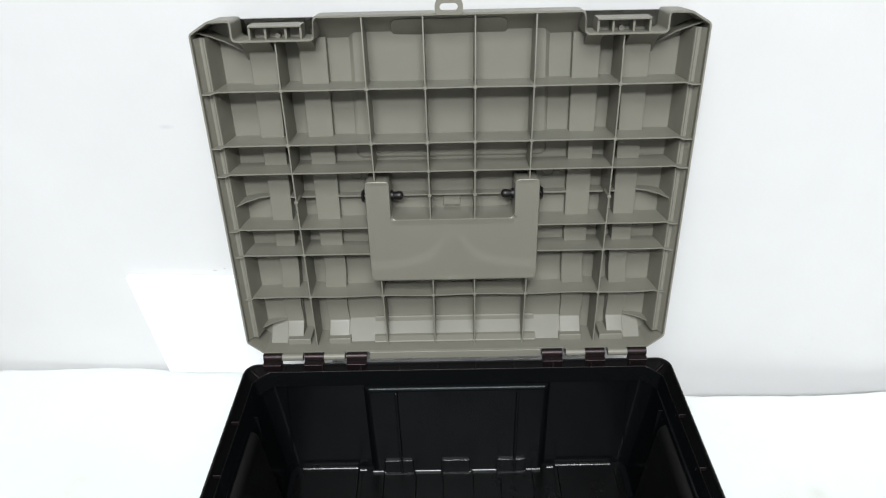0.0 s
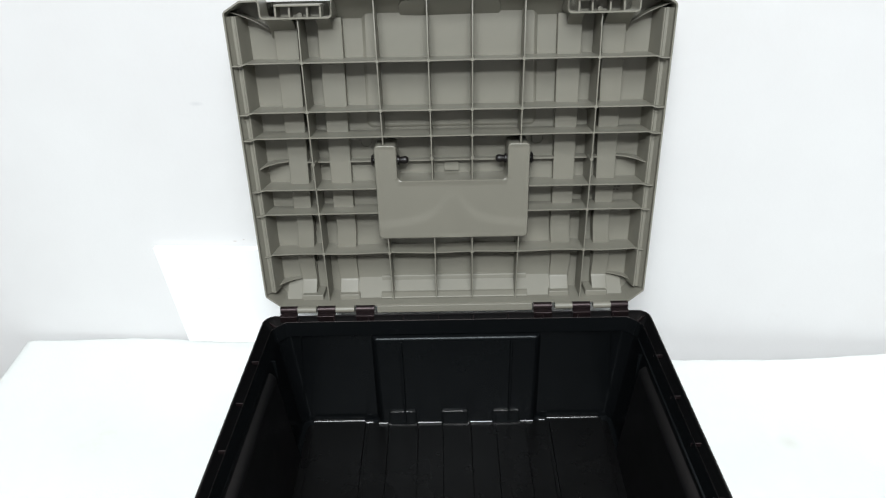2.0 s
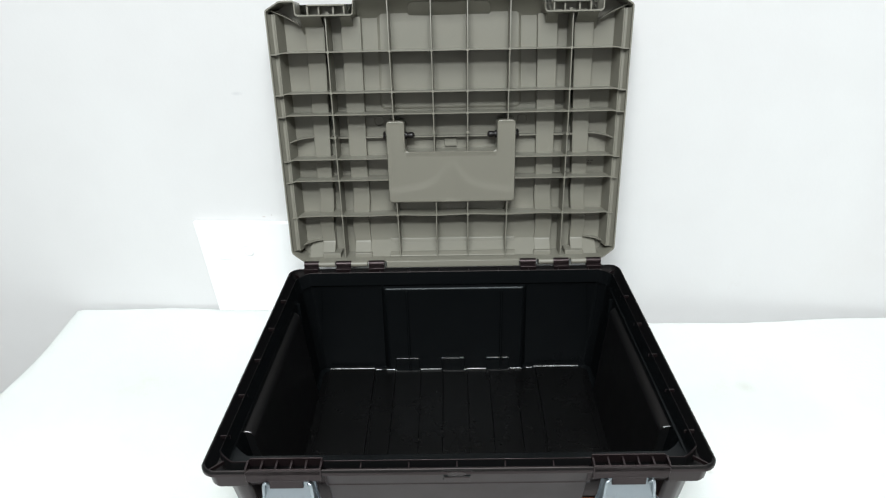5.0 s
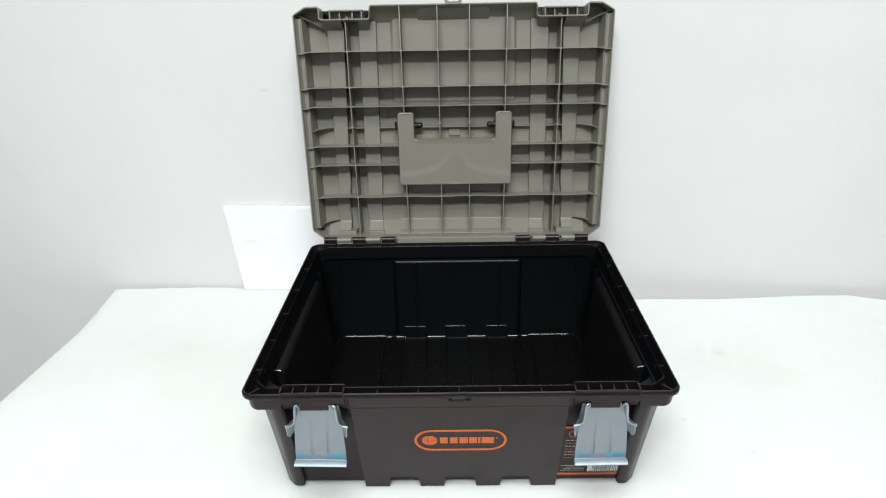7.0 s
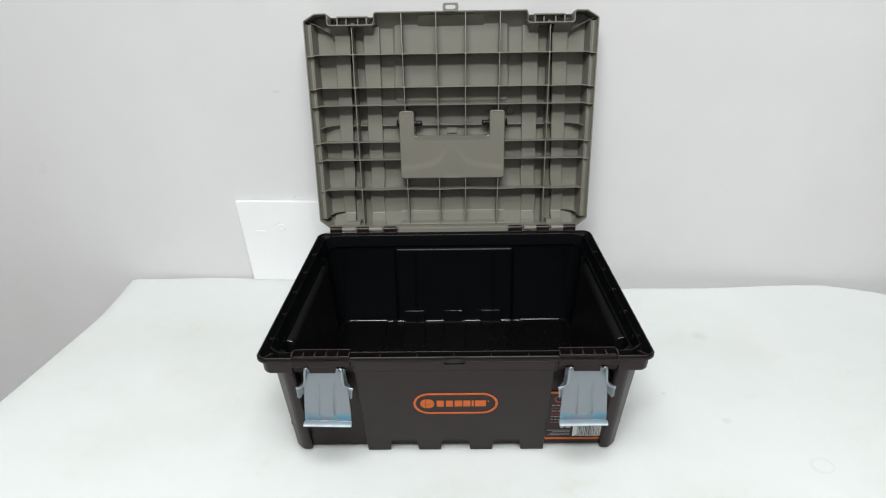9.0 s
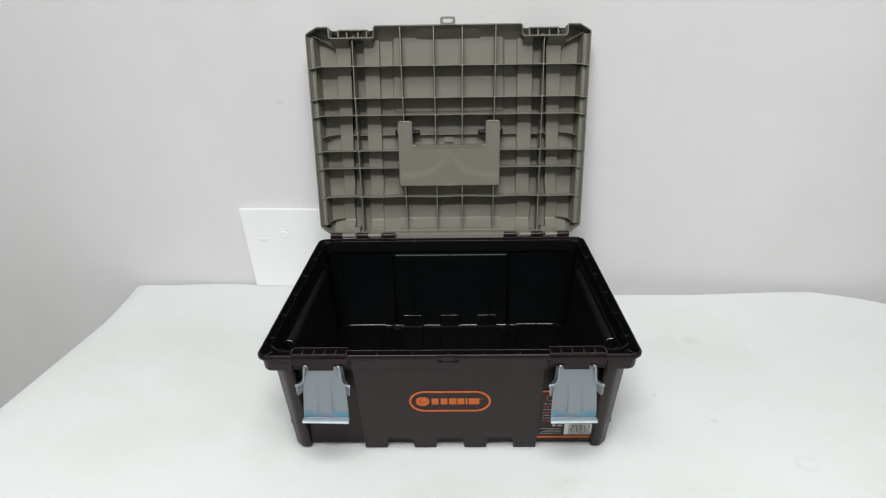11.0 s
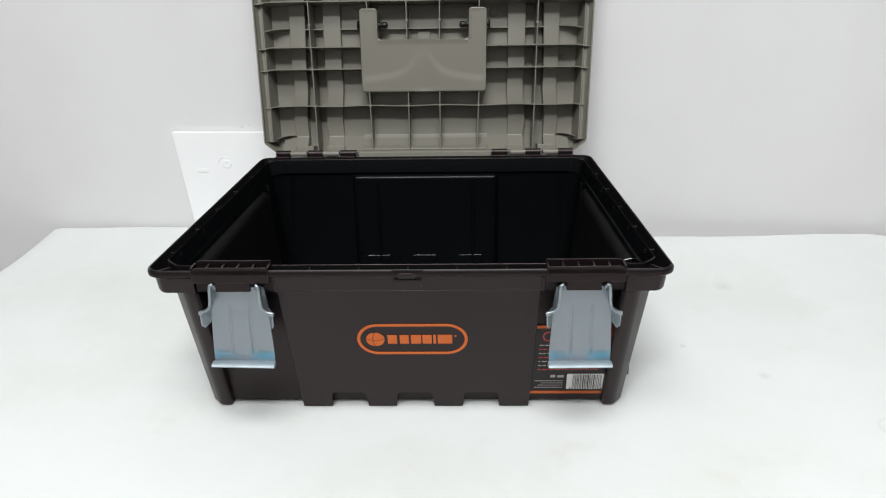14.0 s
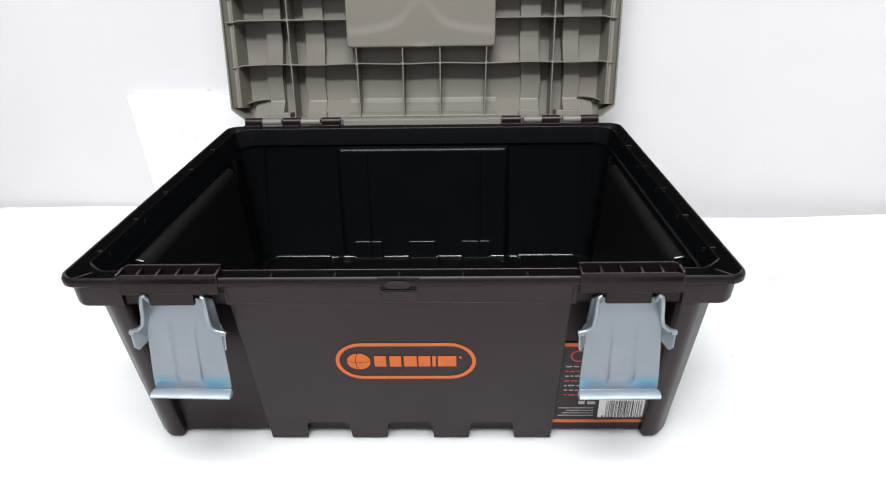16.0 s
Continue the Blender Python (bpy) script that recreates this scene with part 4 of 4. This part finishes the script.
def handle_pocket():
    """The U-shaped housing of the carrying handle, seen from its inner side."""
    us = sorted({s * u for s in (-1, 1) for u in [0.0895, 0.0888, 0.0875] + list(np.linspace(0.068, 0.085, 7)) + [0.0662, 0.0648, 0.0640, 0.0630, 0.0615, 0.0600] + list(np.linspace(0.0, 0.058, 21))})
    vs = sorted([0.0712, 0.0720, 0.0734] + list(np.linspace(0.076, 0.138, 28)) + [0.1418, 0.1430, 0.1438] + [0.1450, 0.1470, 0.1490] + list(np.linspace(0.151, 0.1805, 5)) + [0.1825] + [0.1845, 0.1855, 0.1862])

    def within(u, v):
        return v < 0.14381 or abs(u) > 0.06399

    def edge(u, v):
        d = min(v - 0.0712, 0.1862 - v, 0.0895 - abs(u))
        if v > 0.1438:
            d = min(d, abs(u) - 0.064)
        elif abs(u) < 0.064:
            d = min(d, 0.1438 - v)
        return max(d, 0.0)

    def height(u, v):
        w = 0.0008 - 0.0016 * (1 - min(edge(u, v) / 0.0016, 1.0)) ** 2
        a = abs(u)
        crest = 0.089 + 0.013 * math.exp(-(a / 0.05) ** 2) + 0.025 * math.exp(-(a / 0.018) ** 2)
        k = min(max((crest - v) / 0.014 + 0.5, 0.0), 1.0)
        k = k * k * (3 - 2 * k)
        w += (0.0012 * k * (1 - 0.7 * math.exp(-(a / 0.012) ** 2)) - 0.0016) * min(1.0, edge(u, v) / 0.004)
        return w

    def rounded(u, v, r=0.0048):
        """Rounds the corners of the housing's outline."""
        s, a = (1 if u > 0 else -1), abs(u)
        for cu, cv, du, dv in ((0.0895 - r, 0.1862 - r, 1, 1), (0.0895 - r, 0.0712 + r, 1, -1), (0.064 + r, 0.1862 - r, -1, 1)):
            p, q = (a - cu) * du / r, (v - cv) * dv / r
            if p > 0 and q > 0:
                k = max(p, q) / math.hypot(p, q)
                return s * (cu + du * r * p * k), cv + dv * r * q * k
        if abs(v - 0.1438) < 1e-6 and 0.064 - r < a <= 0.0641:
            t = (a - 0.064 + r) / r * math.pi / 4
        elif abs(a - 0.064) < 1e-6 and 0.1438 <= v < 0.1438 + r:
            t = math.pi / 2 - (v - 0.1438) / r * math.pi / 4
        else:
            return u, v
        return s * (0.064 - r + r * math.sin(t)), 0.1438 + r - r * math.cos(t)

    bm = bmesh.new()
    grid = {}
    for i, u in enumerate(us):
        for j, v in enumerate(vs):
            if within(u, v):
                x, y = rounded(u, v)
                grid[i, j] = bm.verts.new((x * (1 - 0.10 * (0.1862 - y) / 1.0), y, height(u, v)))
    for i in range(len(us) - 1):
        for j in range(len(vs) - 1):
            q = [(i, j), (i + 1, j), (i + 1, j + 1), (i, j + 1)]
            if all(k in grid for k in q) and within((us[i] + us[i + 1]) / 2, (vs[j] + vs[j + 1]) / 2):
                bm.faces.new([grid[k] for k in q])
    rim_edges = [e for e in bm.edges if len(e.link_faces) == 1]
    made = bmesh.ops.extrude_edge_only(bm, edges=rim_edges)
    for v in made["geom"]:
        if isinstance(v, bmesh.types.BMVert):
            v.co.z = BACK - 0.001
    pocket = part("handle_pocket", bm, M_SMOOTH, lid, "smooth grey U-shaped handle housing")
    for s in (-1, 1):
        bm = bmesh.new()
        v, w = 0.1650, -0.018
        cyl(bm, (s * 0.0890, v, w), (s * 0.0925, v, w), 0.0026, 12)
        cyl(bm, (s * 0.0922, v, w), (s * 0.0945, v, w), 0.0074, 18, 0.0052)
        part("pivot_head", bm, M_PIN, pocket, "black pivot cap")
        bm = bmesh.new()
        prof = [(0.0642, 0.0055), (0.0615, 0.0055), (0.0610, 0.0036), (0.0565, 0.0046), (0.0535, 0.0046), (0.0516, 0.0032), (0.0508, 0.001)]
        rows = [[(s * u, v + r * math.cos(a), w + r * math.sin(a)) for a in np.linspace(0, math.tau, 17)[:-1]] for u, r in prof]
        loft(bm, rows, True, True)
        part("pivot_tip", bm, M_PIN, pocket, "black pivot end")


handle_pocket()


def lid_fittings():
    for s in (-1, 1):
        a, b = (0.1385, 0.1890) if s > 0 else (-0.1890, -0.1385)
        bm = box(bmesh.new(), a, b, 0.3392, 0.3415, -0.022, -0.002, 0.0006)
        box(bm, a, b, 0.3262, 0.3395, -0.024, -0.0215)
        for k in (0, 0.30, 0.70, 1):
            u = a + 0.001 + (b - a - 0.002) * k
            box(bm, u - 0.0010, u + 0.0010, 0.3262, 0.3405, -0.022, -0.0035 if k in (0, 1) else -0.006)
        ladder = part("catch_ladder", bm, M_GREY, lid)
        part("stud", cyl(bmesh.new(), ((a + b) / 2, 0.3300, -0.0225), ((a + b) / 2, 0.3300, -0.0150), 0.0026, 14), M_GREY, ladder)
        # grey knuckles of the hinges
        for a, b in ((0.1225, 0.1465), (0.1690, 0.1935)):
            u0, u1 = sorted((s * a, s * b))
            bm = box(bmesh.new(), u0, u1, -0.0175, -0.0115, -0.004, 0.0075, 0.0008)
            cyl(bm, (u0, -0.0148, 0.0062), (u1, -0.0148, 0.0062), 0.0040, 16)
            part("knuckle", bm, M_GREY, lid)
    # Grey strip added in place of the lit wall behind the gap
    part("lit_gap_strip", box(bmesh.new(), -0.0955, 0.0955, -0.0225, -0.0132, -0.0015, 0.0015, 0.0008), M_GREY, lid)
    bm = bmesh.new()
    i = stadium(0.0, 0.3540, 0.0085, 0.0034, 8)
    o = []
    for u, v in i:
        o.append((max(-0.0131, min(0.0131, u * 1.75)), 0.3605 if v > 0.3565 else 0.3470 if v < 0.3515 else v))
    loft(bm, [[(u, v, w) for u, v in r] for r, w in ((o, -0.008), (o, -0.003), (i, -0.003), (i, -0.008), (o, -0.008))])
    part("tongue", bm, M_GREY, lid, "grey slotted padlock tongue")


lid_fittings()


def settle(ob):
    """The crest of the ribs falls off towards the hinges and the front."""
    for v in ob.data.vertices:
        sag = 0.0104 * min(1.0, max(0.0, (0.198 - v.co.y) / 0.211)) + 0.0060 * min(1.0, max(0.0, (v.co.y - 0.295) / 0.050))
        v.co.z -= sag * min(1.0, max(0.0, (v.co.z + 0.034) / 0.026))


for v in lid.data.vertices:
    if v.co.y > 0.344 and abs(v.co.x) < 0.131 and v.co.z > -0.02:
        v.co.z -= 0.006
for ob in lid.children:
    if ob.name.split(".")[0] in ("rib", "handle_pocket", "gusset"):
        settle(ob)


def hinges():
    for s in (-1, 1):
        for a, b in ((0.097, 0.1192), (0.1445, 0.1660), (0.1910, 0.2118)):
            x0, x1 = sorted((s * a, s * b))
            bm = box(bmesh.new(), x0, x1, 0.389, 0.399, 0.180, 0.1885, 0.0008)
            cyl(bm, (x0, 0.4005, 0.1905), (x1, 0.4005, 0.1905), 0.0046, 14)
            part("hinge_knuckle", bm, M_BLACK, toolbox, "", pose(-0.002, -0.2, 0))


hinges()
